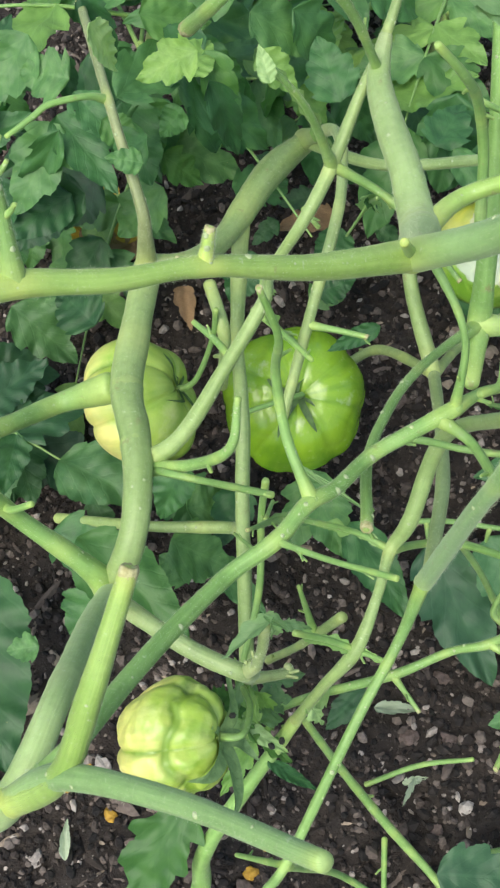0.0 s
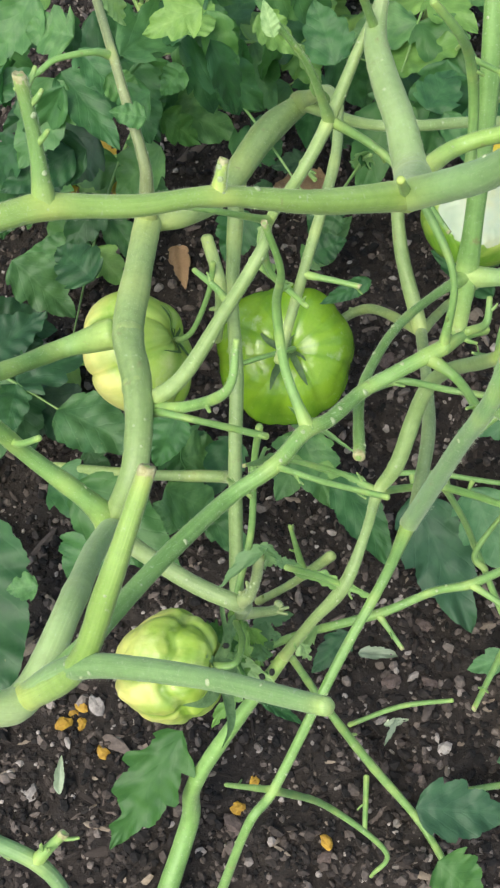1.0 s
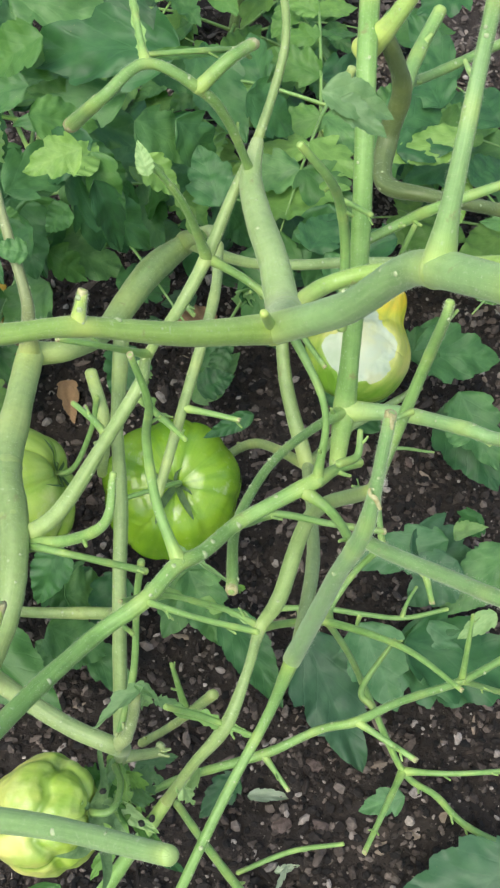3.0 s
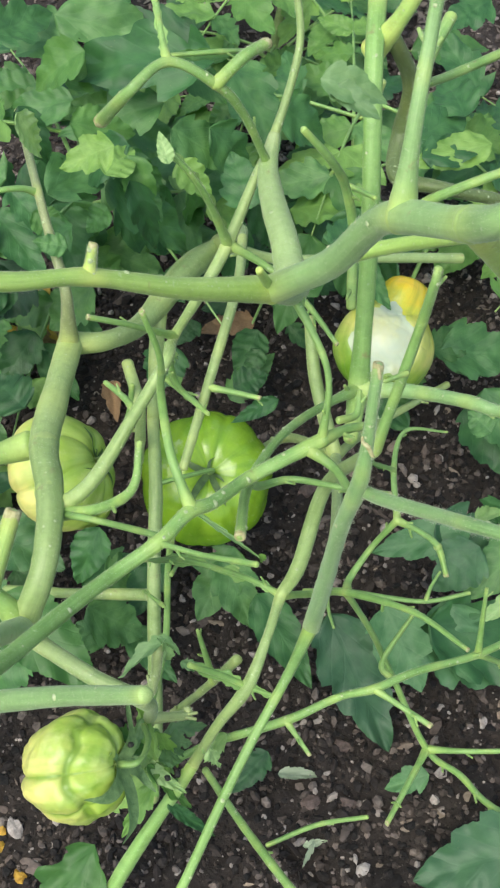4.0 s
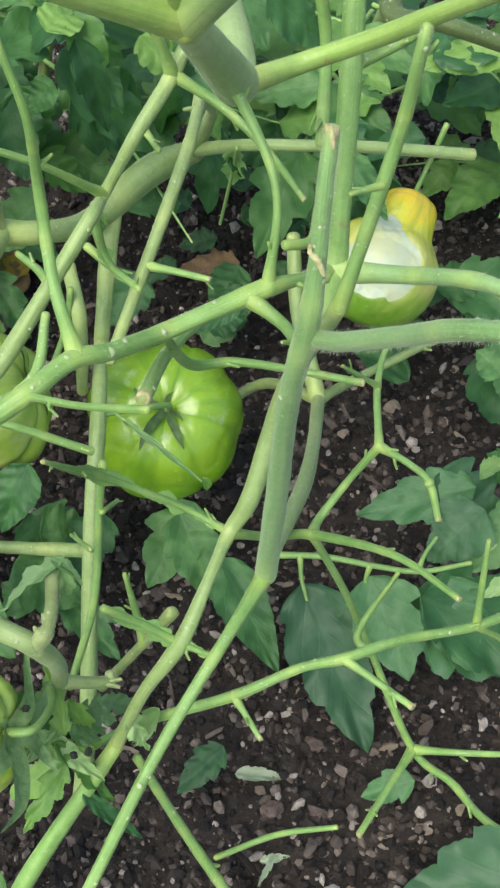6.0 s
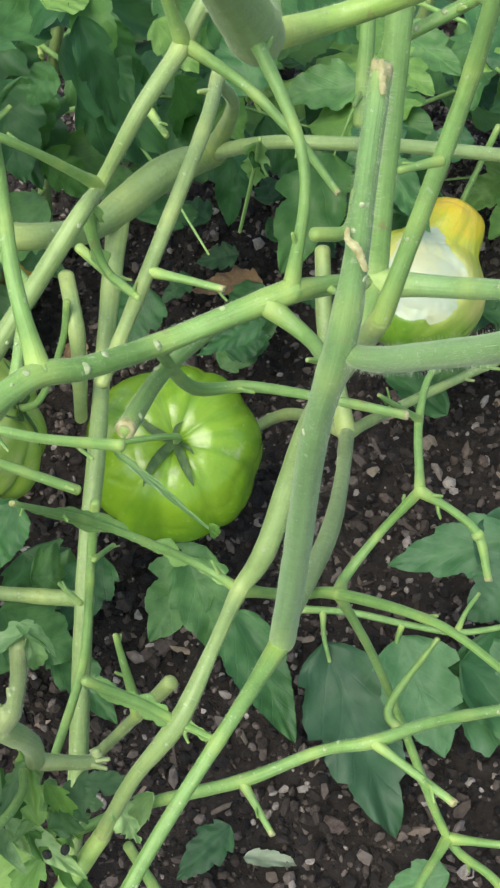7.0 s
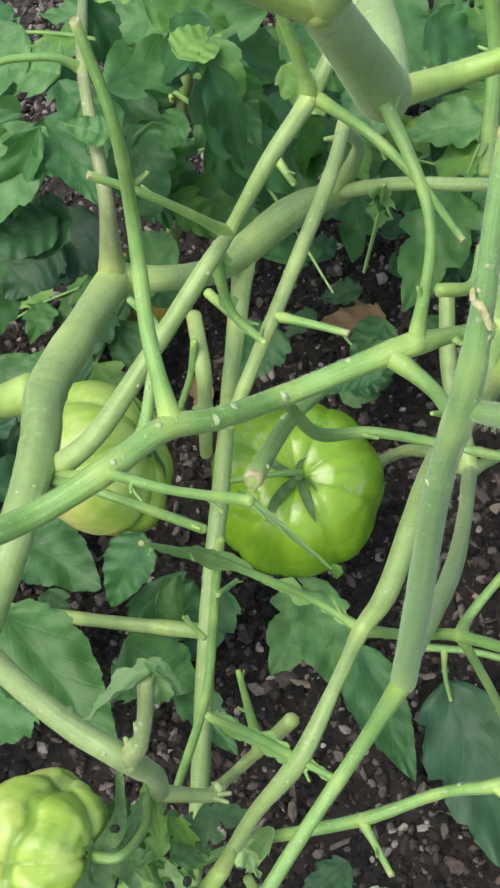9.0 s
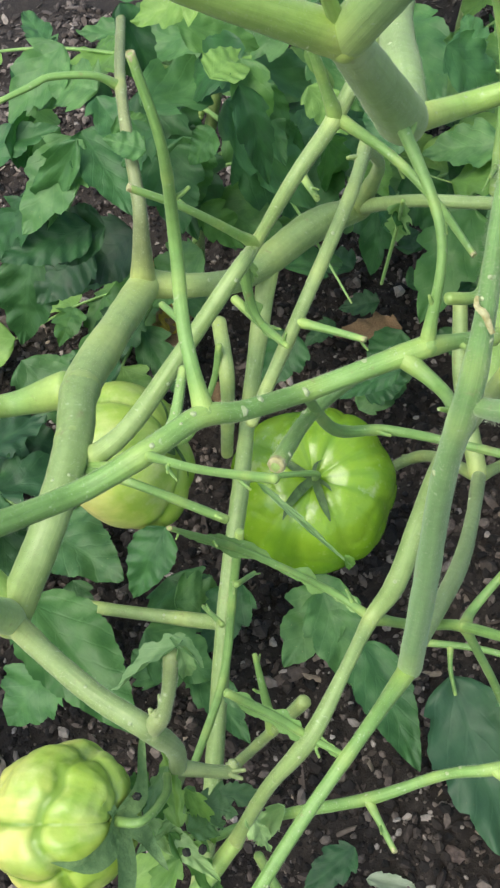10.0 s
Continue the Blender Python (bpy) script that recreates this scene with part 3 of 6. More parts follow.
def tomato(centre, radius, axis, skin, label, ribs=6, rib_depth=0.06, squash=0.82, pucker=0.0, bites=(), flesh=None, seed=1, stalk=None, sepals=5, sepal_length=0.9, lobe=0.0, sepal_skin=None, sepal_wide=0.085, fold_scale=1.7, fold_edge=4.5, rim=0.16, waist=0.0):
    """A ribbed tomato; axis points to its stalk. bites: direction, reach and depth of eaten hollows."""
    rnd = random.Random(seed)
    n, m = (420, 250) if bites else (144, 80)
    place = Matrix.Translation(centre) @ Vector(axis).to_track_quat("Z", "Y").to_matrix().to_4x4() @ pose(0, 0, 0, 0, 0, seed * 31)
    back = place.to_3x3().inverted()
    bite_dirs = [((back @ Vector(d)).normalized(), reach, depth) for d, reach, depth in bites]
    verts, eaten, folds = [], [], []
    for i in range(m + 1):
        th = math.pi * i / m
        for k in range(n):
            ph = 2 * math.pi * k / n
            u = Vector((math.sin(th) * math.cos(ph), math.sin(th) * math.sin(ph), math.cos(th)))
            wob = noise.noise(Vector((math.cos(ph), math.sin(ph), seed)) * 1.1)
            rib = abs(math.cos(0.5 * ribs * ph + 1.6 * wob + seed)) ** 0.6
            r = 1 - rib_depth * (1 - rib) * (0.35 + 0.65 * math.sin(th)) * 2
            r += 0.06 * noise.noise(u * 1.4 + Vector((seed, 0, 0)))
            crease = (1 - rib) ** 2 * math.sin(th)
            if pucker:
                line = (1 - min(1, abs(noise.noise(u * fold_scale + Vector((0, seed, 0)))) * fold_edge)) ** 2
                crease = max(crease, line)
                r -= pucker * line * (0.75 + 0.25 * u.z)
                r += 0.25 * pucker * noise.noise(u * 3.2 + Vector((0, 0, seed)))
            if waist:
                band = math.exp(-(((th - 1.15 - 0.30 * noise.noise(Vector((math.cos(ph) * 1.6, math.sin(ph) * 1.6, seed + 5.0)))) / 0.13) ** 2))
                crease = max(crease, band)
                r -= waist * band
                r += 0.035 * noise.noise(u * 3.4 + Vector((seed, 2, 1))) + 0.02 * noise.noise(u * 7.5 + Vector((seed, 0, 4)))
            r -= (0.0 if lobe else 0.22) * math.exp(-((th / 0.32) ** 2)) + 0.06 * math.exp(-(((math.pi - th) / 0.3) ** 2))
            r += lobe * math.exp(-((th / 0.46) ** 4))
            e = 0.0
            for d, reach, depth in bite_dirs:
                ang = u.angle(d) + 0.22 * noise.noise(u * 2.4 + Vector((seed, 1, 2))) + 0.05 * noise.noise(u * 9 + Vector((seed, 1, 2)))
                s = max(0.0, min(1.0, (reach - ang) / rim))
                e = max(e, s)
                k = s * s * (3 - 2 * s)
                r = r * (1 - k) + k * (0.99 - depth * (0.9 + 0.25 * noise.noise(u * 1.8) + 0.05 * noise.noise(u * 8)))
            eaten.append(e)
            folds.append(crease)
            verts.append(Vector((u.x * r, u.y * r, u.z * r * squash)) * radius)
    skin_faces, flesh_faces = [], []
    for i in range(m):
        for k in range(n):
            j = (k + 1) % n
            f = (i * n + k, (i + 1) * n + k, (i + 1) * n + j, i * n + j)
            (flesh_faces if sum(eaten[v] for v in f) > 1.2 else skin_faces).append(f)
    ob = base_at("tomato", *centre)
    ob.matrix_world = place
    tagged(ob, label, "tomato", "tomatoes on the plant")

    def add(name, me, text=""):
        p = new(name, me)
        p.parent = ob
        return tagged(p, text) if text else p

    add("skin", mesh_from("skin", verts, skin_faces, skin, attrs={"fold": folds}))
    if flesh_faces:
        add("eaten_flesh", mesh_from("eaten_flesh", verts, flesh_faces, flesh or FLESH), "pale eaten flesh")
    top = squash * radius * 0.80
    for k in range(sepals):
        a = 2 * math.pi * (k + rnd.uniform(-0.4, 0.4)) / sepals
        le = radius * sepal_length * rnd.choice((0.4, 0.6, 0.85, 1.0, 1.15))
        bend = rnd.uniform(-0.7, 0.7)
        line = [(math.cos(a + bend * d * d) * d * le, math.sin(a + bend * d * d) * d * le, top + le * h, 0) for d, h in ((0.04, 0.03), (0.35, 0.12), (0.7, 0.14 + rnd.uniform(-0.1, 0.15)), (1.0, rnd.uniform(-0.05, 0.35)))]
        pts = smooth_line(line, 5)
        vv, ff = [], []
        side = Vector((-math.sin(a), math.cos(a), 0))
        for q, p in enumerate(pts):
            w = sepal_wide * le * math.sin(math.pi * min(1, 0.25 + 0.75 * q / (len(pts) - 1))) ** 0.8 + 0.0002
            c = Vector(p[:3])
            vv += [c - side * w + Vector((0, 0, 0.25 * w)), c, c + side * w + Vector((0, 0, 0.25 * w))]
        for q in range(len(pts) - 1):
            ff += [(3 * q, 3 * q + 1, 3 * q + 4, 3 * q + 3), (3 * q + 1, 3 * q + 2, 3 * q + 5, 3 * q + 4)]
        add("sepal", mesh_from("sepal", vv, ff, sepal_skin or SEPAL))
    inv = ob.matrix_world.inverted()
    end = inv @ Vector(stalk) if stalk else Vector((0.004, 0, top + 0.02))
    mid = Vector((0, 0, top + 0.012))
    v, f, uv, jt = tube([(0, 0, top - 0.004, 2.2), (*mid, 1.7), (*(mid * 0.45 + end * 0.55 + Vector((0, 0, 0.004))), 1.6), (*end, 1.8)], 9, 8, seed)
    add("stalk", mesh_from("stalk", v, f, STEM, True, uv, {"joint": jt}), "green fruit stalk")
    return ob


def spray(plant, root, out, length, seed, size=0.06, material=None):
    """A compound tomato leaf: an arching stalk with paired leaflets and one at its tip."""
    rnd = random.Random(seed)
    o, d = Vector(root), Vector(out).normalized()
    side = d.cross(Vector((0, 0, 1))).normalized()
    pts = [(*(o + d * length * s + Vector((0, 0, length * (0.25 * s - 0.42 * s * s)))), 1.7 - 1.1 * s) for s in (0, 0.33, 0.66, 1.0)]
    stem(plant, "leaf_stalk", STEM, *pts)
    line = smooth_line(pts, 6)
    for k, s in enumerate((0.32, 0.52, 0.72, 1.0)):
        p = Vector(line[int(s * (len(line) - 1))][:3])
        for sg in ((-1, 1) if s < 1 else (0,)):
            if rnd.random() < 0.12 or (p.y < 0.34 and p.z > 0.15) or (p.x > -0.30 and p.y < 0.04):
                continue
            le = size * rnd.uniform(0.7, 1.25) * (1.2 if s == 1 else 1 - 0.1 * k)
            w = (d * (0.45 if sg else 1.0) + side * sg * rnd.uniform(0.7, 1.0) + Vector((0, 0, rnd.uniform(-0.45, 0.15)))).normalized()
            tilt = Vector((rnd.uniform(-0.4, 0.4), rnd.uniform(-0.6, 0.1), 1.0))
            leaf(plant, p, p + w * le, le * rnd.uniform(0.55, 0.8), rnd.randrange(14), rnd.choice(("leaf", "lobed", "lobed", "plain")), material or rnd.choice((LEAF, LEAF, MID, MID, MID)), tilt)


def scrap(name, x, y, length, width, turn, kind, material, label, lift=0.004, seed=3):
    """A bit of leaf lying on the soil."""
    ob = new(name, blade_mesh(seed, material, kind))
    z = soil_height(x, y) + lift
    ob.matrix_world = Matrix.Translation((x, y, z)) @ pose(0, 0, 0, 4, 0, turn) @ Matrix.Diagonal((width, length, (length + width) / 2, 1))
    return tagged(ob, label, "leaf", "leaf scraps on the soil")


# ---- ground ----
def axis_lines(inner, step, outer):
    a = list(np.arange(0, inner, step))
    d = step
    while a[-1] < outer:
        d *= 1.22
        a.append(a[-1] + d)
    return np.array([-v for v in a[:0:-1]] + a)


def soil_height(x, y):
    p = Vector((x, y, 0.0))
    near = max(0.0, 1 - math.hypot(x, y) / 3.0)
    h = 0.012 * noise.noise(p * 7) + 0.008 * noise.noise(p * 31) + 0.009 * abs(noise.noise(p * 75)) + 0.004 * noise.noise(p * 170)
    return h * near - 0.006


def build_ground():
    xs, ys = axis_lines(0.42, 0.0042, 60.0), axis_lines(0.42, 0.0042, 60.0)
    verts = [(x, y + 0.1, soil_height(x, y + 0.1)) for y in ys for x in xs]
    n = len(xs)
    faces = [(j * n + i, j * n + i + 1, (j + 1) * n + i + 1, (j + 1) * n + i) for j in range(len(ys) - 1) for i in range(n - 1)]
    ob = new("ground", mesh_from("ground", verts, faces, SOIL))
    return tagged(ob, "dark brown crumbly garden soil under the plants", "soil", kind="structure")


def crumbs(name, material, count, sizes, flat, seed, label, reach=0.5, long=1.3, near=-0.32, far=0.72):
    """Many small broken lumps, lying on the soil in one mesh."""
    rnd = random.Random(seed)
    shape = [(0, 0, 1), (0.9, 0, 0.3), (0.28, 0.85, 0.3), (-0.72, 0.53, 0.3), (-0.72, -0.53, 0.3), (0.28, -0.85, 0.3),
             (0.72, 0.5, -0.4), (-0.3, 0.85, -0.4), (-0.9, 0, -0.4), (-0.3, -0.85, -0.4), (0.72, -0.5, -0.4)]
    tris = [(0, 1, 2), (0, 2, 3), (0, 3, 4), (0, 4, 5), (0, 5, 1), (1, 6, 2), (2, 6, 7), (2, 7, 3), (3, 7, 8), (3, 8, 4),
            (4, 8, 9), (4, 9, 5), (5, 9, 10), (5, 10, 1), (1, 10, 6)]
    verts, faces = [], []
    for _ in range(count):
        x, y = rnd.uniform(-reach, reach), rnd.uniform(near, far)
        s = rnd.choice(sizes) * rnd.uniform(0.6, 1.4)
        q = Euler((rnd.uniform(-0.8, 0.8), rnd.uniform(-0.8, 0.8), rnd.uniform(0, 6.28))).to_matrix()
        sx, sy, sz = s * rnd.uniform(0.7, long), s * rnd.uniform(0.45, 0.95), s * rnd.uniform(*flat)
        o = Vector((x, y, soil_height(x, y) + rnd.uniform(0.0, 0.6) * sz))
        k = len(verts)
        verts += [o + q @ Vector((a * sx * rnd.uniform(0.75, 1.2), b * sy * rnd.uniform(0.75, 1.2), c * sz * rnd.uniform(0.8, 1.2))) for a, b, c in shape]
        faces += [(a + k, b + k, c + k) for a, b, c in tris]
    ob = new(name, mesh_from(name, verts, faces, material, False))
    return tagged(ob, label, name.replace("_", " "), kind="stuff")


build_ground()
crumbs("soil_crumbs", CLODS, 92000, (0.0008, 0.0009, 0.0011, 0.0013, 0.0017, 0.0022, 0.0029, 0.0040), (0.55, 0.95), 3, "dark and grey crumbs of soil and grit on the ground", 0.46)
crumbs("bark_chips", BARK, 4200, (0.0016, 0.0022, 0.0028, 0.0036, 0.0048), (0.15, 0.4), 5, "small brown bark and wood chips on the soil", 0.46, 3.4)
crumbs("wood_splinters", BARK, 240, (0.0018, 0.0024, 0.0030), (0.15, 0.35), 9, "thin grey-brown wood splinters lying on the soil", 0.34, 5.5)
crumbs("mulch_chips", MULCH, 42000, (0.0014, 0.0020, 0.0028, 0.0040), (0.2, 0.5), 8, "grey-brown mulch chips at the far side of the bed", 0.85, 2.2, 0.48, 1.15)


def stone(x, y, r, seed, label):
    r *= 0.8
    bm = bmesh.new()
    bmesh.ops.create_icosphere(bm, subdivisions=2, radius=1.0)
    for v in bm.verts:
        k = 1 + 0.55 * noise.noise(v.co * 1.1 + Vector((seed, 0, 0))) + 0.22 * noise.noise(v.co * 3 + Vector((0, seed, 0)))
        v.co = Vector((v.co.x * 1.15, v.co.y * 0.85, v.co.z * 0.6)) * k * r
    me = bpy.data.meshes.new("stone")
    bm.to_mesh(me)
    bm.free()
    me.materials.append(STONE if "pale" in label or "white" in label else BROWN_STONE)
    ob = new("stone", me)
    ob.matrix_world = Matrix.Translation((x, y, soil_height(x, y) + 0.2 * r)) @ pose(0, 0, 0, 0, 0, seed * 57)
    return tagged(ob, label, "stone", "stones on the soil")


# ---- the stripped tomato plant ----
plant = base_at("tomato_plant", -0.02, 0.03, 0.0)
tagged(plant, "tomato plant with bare green stems, most leaves eaten off", "tomato plant")
stem(plant, "stem", LIME, (-0.1470, -0.0630, 0.5623, 3.3), (-0.1318, -0.0548, 0.5567, 3.4), (-0.1203, -0.0456, 0.5513, 3.4), (-0.0992, -0.0370, 0.5430, 3.0), (-0.0798, -0.0250, 0.5338, 2.8), (-0.0535, -0.0096, 0.5136, 3.7), (-0.0269, 0.0121, 0.4907, 5.0), knots=[0.21, 0.52])
stem(plant, "branch", STEM, (-0.1203, -0.0456, 0.5513, 2.5), (-0.1222, -0.0358, 0.5672, 1.8), (-0.1242, -0.0298, 0.5809, 1.7), cut=True, foot=0.42)
stem(plant, "leaf_stub", LIME, (-0.0798, -0.0250, 0.5338, 2.4), (-0.0790, -0.0225, 0.5385, 1.7), (-0.0783, -0.0200, 0.5430, 1.4), cut=True)
stem(plant, "leaf_stub", LIME, (-0.0269, 0.0121, 0.4907, 2.0), (-0.0300, 0.0004, 0.5144, 1.4))
stem(plant, "stem", ASHEN, (-0.0269, 0.0121, 0.4907, 4.8), (-0.0248, 0.0380, 0.4600, 6.0), (-0.0232, 0.0555, 0.4390, 6.8), (-0.0236, 0.0660, 0.4285, 6.9), (-0.0262, 0.0800, 0.4230, 6.7), (-0.0303, 0.0978, 0.4198, 6.3), (-0.0386, 0.1307, 0.4068, 6.0), (-0.0444, 0.1599, 0.3982, 5.0), (-0.0433, 0.1757, 0.4061, 2.8), knots=[0.38])
stem(plant, "stem", GREY, (-0.0269, 0.0121, 0.4907, 4.9), (-0.0068, -0.0016, 0.5237, 4.8), (0.0049, -0.0117, 0.5544, 4.6), (0.0121, -0.0210, 0.5689, 4.5), (0.0282, -0.0441, 0.5933, 4.6), (0.0362, -0.0543, 0.6098, 3.9), (0.0513, -0.0445, 0.6232, 4.1), (0.0651, -0.0258, 0.6253, 4.1), knots=[0.47, 0.66])
stem(plant, "stem", LIME, (0.0282, -0.0441, 0.5932, 3.9), (0.0480, -0.0282, 0.5549, 3.8), (0.0660, -0.0317, 0.5355, 3.6), (0.0774, -0.0594, 0.5477, 3.2))
stem(plant, "branch", GREY, (0.0120, -0.0210, 0.5689, 3.3), (0.0124, -0.0105, 0.5939, 2.2), (0.0140, 0.0063, 0.6128, 1.9), (0.0147, 0.0133, 0.6251, 2.0), knots=[0.6], foot=0.42)
stem(plant, "stem", LIME, (-0.0227, 0.0633, 0.4297, 4.2), (-0.0072, 0.0868, 0.4213, 3.4), (0.0177, 0.0872, 0.4349, 3.2), (0.0564, 0.0612, 0.4776, 2.8), (0.0855, 0.0560, 0.4935, 2.7))
stem(plant, "stem", OLIVE, (-0.1612, 0.1563, 0.2429, 7.1), (-0.1413, 0.1671, 0.2355, 5.8), (-0.1274, 0.2018, 0.2112, 6.7), (-0.1099, 0.2623, 0.1926, 9.1), (-0.0920, 0.3041, 0.1737, 7.1), knots=[0.5])
stem(plant, "stem", OLIVE, (-0.0925, 0.3042, 0.1739, 4.5), (-0.0491, 0.2319, 0.2495, 3.1), (-0.0192, 0.2252, 0.2598, 3.1), (0.0136, 0.2352, 0.2551, 3.1), (0.0686, 0.2515, 0.2439, 3.2))
stem(plant, "branch", DULL, (-0.1612, 0.1540, 0.2440, 5.6), (-0.1595, 0.1575, 0.2700, 4.0), (-0.1600, 0.1630, 0.2880, 3.2), (-0.1740, 0.1920, 0.3080, 2.7), (-0.1864, 0.2204, 0.3120, 2.5), (-0.2176, 0.2962, 0.2907, 2.5), knots=[0.52], foot=0.2)
stem(plant, "branch", OLIVE, (-0.0925, 0.3042, 0.1739, 5.9), (-0.0704, 0.2532, 0.2492, 3.0), (-0.0595, 0.1751, 0.3254, 2.2), knots=[0.1, 0.24, 0.4, 0.54, 0.74, 0.93], foot=0.42)
stem(plant, "stem", OLIVE, (-0.1612, 0.1563, 0.2429, 7.4), (-0.1572, 0.1052, 0.2600, 7.7), (-0.1532, 0.0668, 0.2725, 8.0), (-0.1425, 0.0371, 0.2810, 7.4), (-0.1360, 0.0090, 0.2860, 6.8), (-0.1360, -0.0138, 0.2800, 6.7), (-0.1467, -0.0332, 0.2540, 6.9), knots=[0.29, 0.97])
stem(plant, "stem", ASHEN, (-0.1450, -0.0318, 0.2560, 6.6), (-0.1351, -0.0676, 0.3350, 4.9), (-0.1205, -0.1143, 0.4257, 4.5), (-0.1277, -0.1494, 0.4341, 5.4), (-0.1429, -0.1550, 0.4447, 5.1), (-0.1620, -0.1560, 0.4418, 5.2), (-0.1865, -0.1568, 0.4343, 5.0), knots=[0.62, 0.80])
stem(plant, "stem", LIME, (-0.1277, -0.1494, 0.4341, 4.5), (-0.1062, -0.1443, 0.4683, 3.8), (-0.0960, -0.1284, 0.4978, 3.4), (-0.0869, -0.1036, 0.5238, 2.4), cut=True)
stem(plant, "stem", GREY, (-0.1277, -0.1494, 0.4341, 4.3), (-0.1062, -0.1444, 0.4683, 3.8), (-0.0693, -0.1527, 0.5171, 2.8), (-0.0352, -0.1657, 0.5670, 2.0))
stem(plant, "branch", STEM, (-0.1450, -0.0318, 0.2560, 5.8), (-0.1538, -0.0260, 0.2720, 4.9), (-0.1836, -0.0159, 0.3046, 3.9), (-0.1998, -0.0125, 0.3478, 3.5), knots=[0.35, 0.67], foot=0.42)
stem(plant, "branch", STEM, (-0.1634, 0.0718, 0.2628, 6.0), (-0.1906, 0.0651, 0.2525, 5.1), (-0.2088, 0.0418, 0.2712, 4.4), (-0.2298, 0.0116, 0.3006, 3.9), knots=[0.33, 0.63, 0.89], foot=0.42)
stem(plant, "stem", OLIVE, (-0.1401, 0.0258, 0.2749, 4.5), (-0.1190, 0.0363, 0.2926, 3.9), (-0.0999, 0.0613, 0.3184, 3.3), (-0.0855, 0.0830, 0.3386, 3.0), (-0.0845, 0.1028, 0.3341, 2.3), (-0.0706, 0.1126, 0.3607, 2.8), (-0.0609, 0.1341, 0.3719, 3.0), (-0.0515, 0.1590, 0.3898, 2.4), (-0.0439, 0.1741, 0.4048, 2.2), (-0.0367, 0.2000, 0.4248, 2.0), (-0.0357, 0.2137, 0.4382, 1.8), (-0.0405, 0.2267, 0.4560, 1.6), knots=[0.4, 0.58, 0.77])
stem(plant, "twig", STEM, (-0.0845, 0.1028, 0.3341, 2.0), (-0.1017, 0.0852, 0.3632, 1.5), (-0.1187, 0.0771, 0.3769, 1.4), cut=True, knots=[0.38], foot=0.42)
stem(plant, "twig", STEM, (-0.0929, 0.0965, 0.3088, 1.9), (-0.0799, 0.0883, 0.3064, 1.7), (-0.0622, 0.0649, 0.3238, 1.2), knots=[0.8])
stem(plant, "twig", STEM, (-0.0845, 0.1028, 0.3341, 1.6), (-0.0869, 0.0955, 0.3268, 2.3), (-0.0816, 0.0886, 0.3099, 1.6), (-0.0687, 0.0825, 0.3028, 1.3), knots=[0.75], remnant=0.0026, foot=0.42)
stem(plant, "twig", STEM, (-0.0984, 0.0640, 0.3190, 2.1), (-0.1065, 0.0740, 0.3160, 1.7), (-0.1195, 0.0864, 0.3100, 1.3))
stem(plant, "twig", STEM, (-0.0609, 0.1341, 0.3719, 2.2), (-0.0389, 0.1291, 0.3616, 1.9), (-0.0197, 0.1151, 0.3555, 1.6), (-0.0025, 0.0911, 0.3567, 1.1), cut=True, knots=[0.37, 0.67], foot=0.42)
stem(plant, "twig", STEM, (-0.0725, 0.1285, 0.3466, 1.6), (-0.0652, 0.1217, 0.3428, 1.1))
stem(plant, "twig", STEM, (-0.0609, 0.1340, 0.3719, 2.4), (-0.0708, 0.1244, 0.4183, 1.5), (-0.0855, 0.1208, 0.4475, 1.2), knots=[0.26, 0.73], remnant=0.0024, foot=0.42)
stem(plant, "branch", STEM, (-0.0447, 0.1634, 0.3978, 1.9), (-0.0560, 0.1572, 0.4352, 2.0), (-0.0676, 0.1537, 0.4540, 2.3), (-0.0887, 0.1539, 0.4640, 2.2), (-0.1039, 0.1384, 0.4586, 2.5), (-0.1202, 0.1486, 0.4317, 3.3), cut=True, knots=[0.44, 0.6, 0.19, 0.82], foot=0.42)
stem(plant, "branch", STEM, (-0.0676, 0.1537, 0.4540, 2.3), (-0.0561, 0.1609, 0.4642, 2.7), (-0.0479, 0.1727, 0.4625, 2.6), cut=True, foot=0.42)
stem(plant, "twig", STEM, (-0.0887, 0.1539, 0.4639, 1.9), (-0.0934, 0.1665, 0.4686, 1.5), (-0.1027, 0.1980, 0.4752, 1.6), knots=[0.45], remnant=0.002, foot=0.42)
stem(plant, "branch", OLIVE, (-0.0599, 0.1802, 0.3249, 2.7), (-0.0581, 0.1440, 0.3270, 2.7), (-0.0665, 0.0956, 0.3074, 2.7), (-0.0738, 0.0508, 0.2926, 2.4), knots=[0.04, 0.75, 0.27, 0.51, 0.89])
stem(plant, "twig", STEM, (-0.0670, 0.0925, 0.3064, 1.9), (-0.0520, 0.0905, 0.3070, 1.5), (-0.0394, 0.0880, 0.3080, 1.3), cut=True, foot=0.3)
stem(plant, "stem", STEM, (-0.1277, -0.1494, 0.4342, 3.4), (-0.1081, -0.1351, 0.4549, 3.0), (-0.0990, -0.1100, 0.4355, 3.1), (-0.0888, -0.0872, 0.4205, 3.1), (-0.0756, -0.0646, 0.4087, 2.9), (-0.0614, -0.0532, 0.4142, 2.9), (-0.0523, -0.0385, 0.4131, 2.8), (-0.0440, -0.0298, 0.4076, 2.7), (-0.0331, -0.0113, 0.3961, 2.7), (-0.0204, -0.0013, 0.3965, 2.8), (-0.0041, 0.0100, 0.3986, 3.1), knots=[0.61, 0.69, 0.85, 0.97])
stem(plant, "branch", STEM, (-0.0041, 0.0100, 0.3986, 1.8), (-0.0050, 0.0270, 0.4249, 1.4), (-0.0236, 0.0523, 0.4428, 2.1), knots=[0.58], foot=0.42)
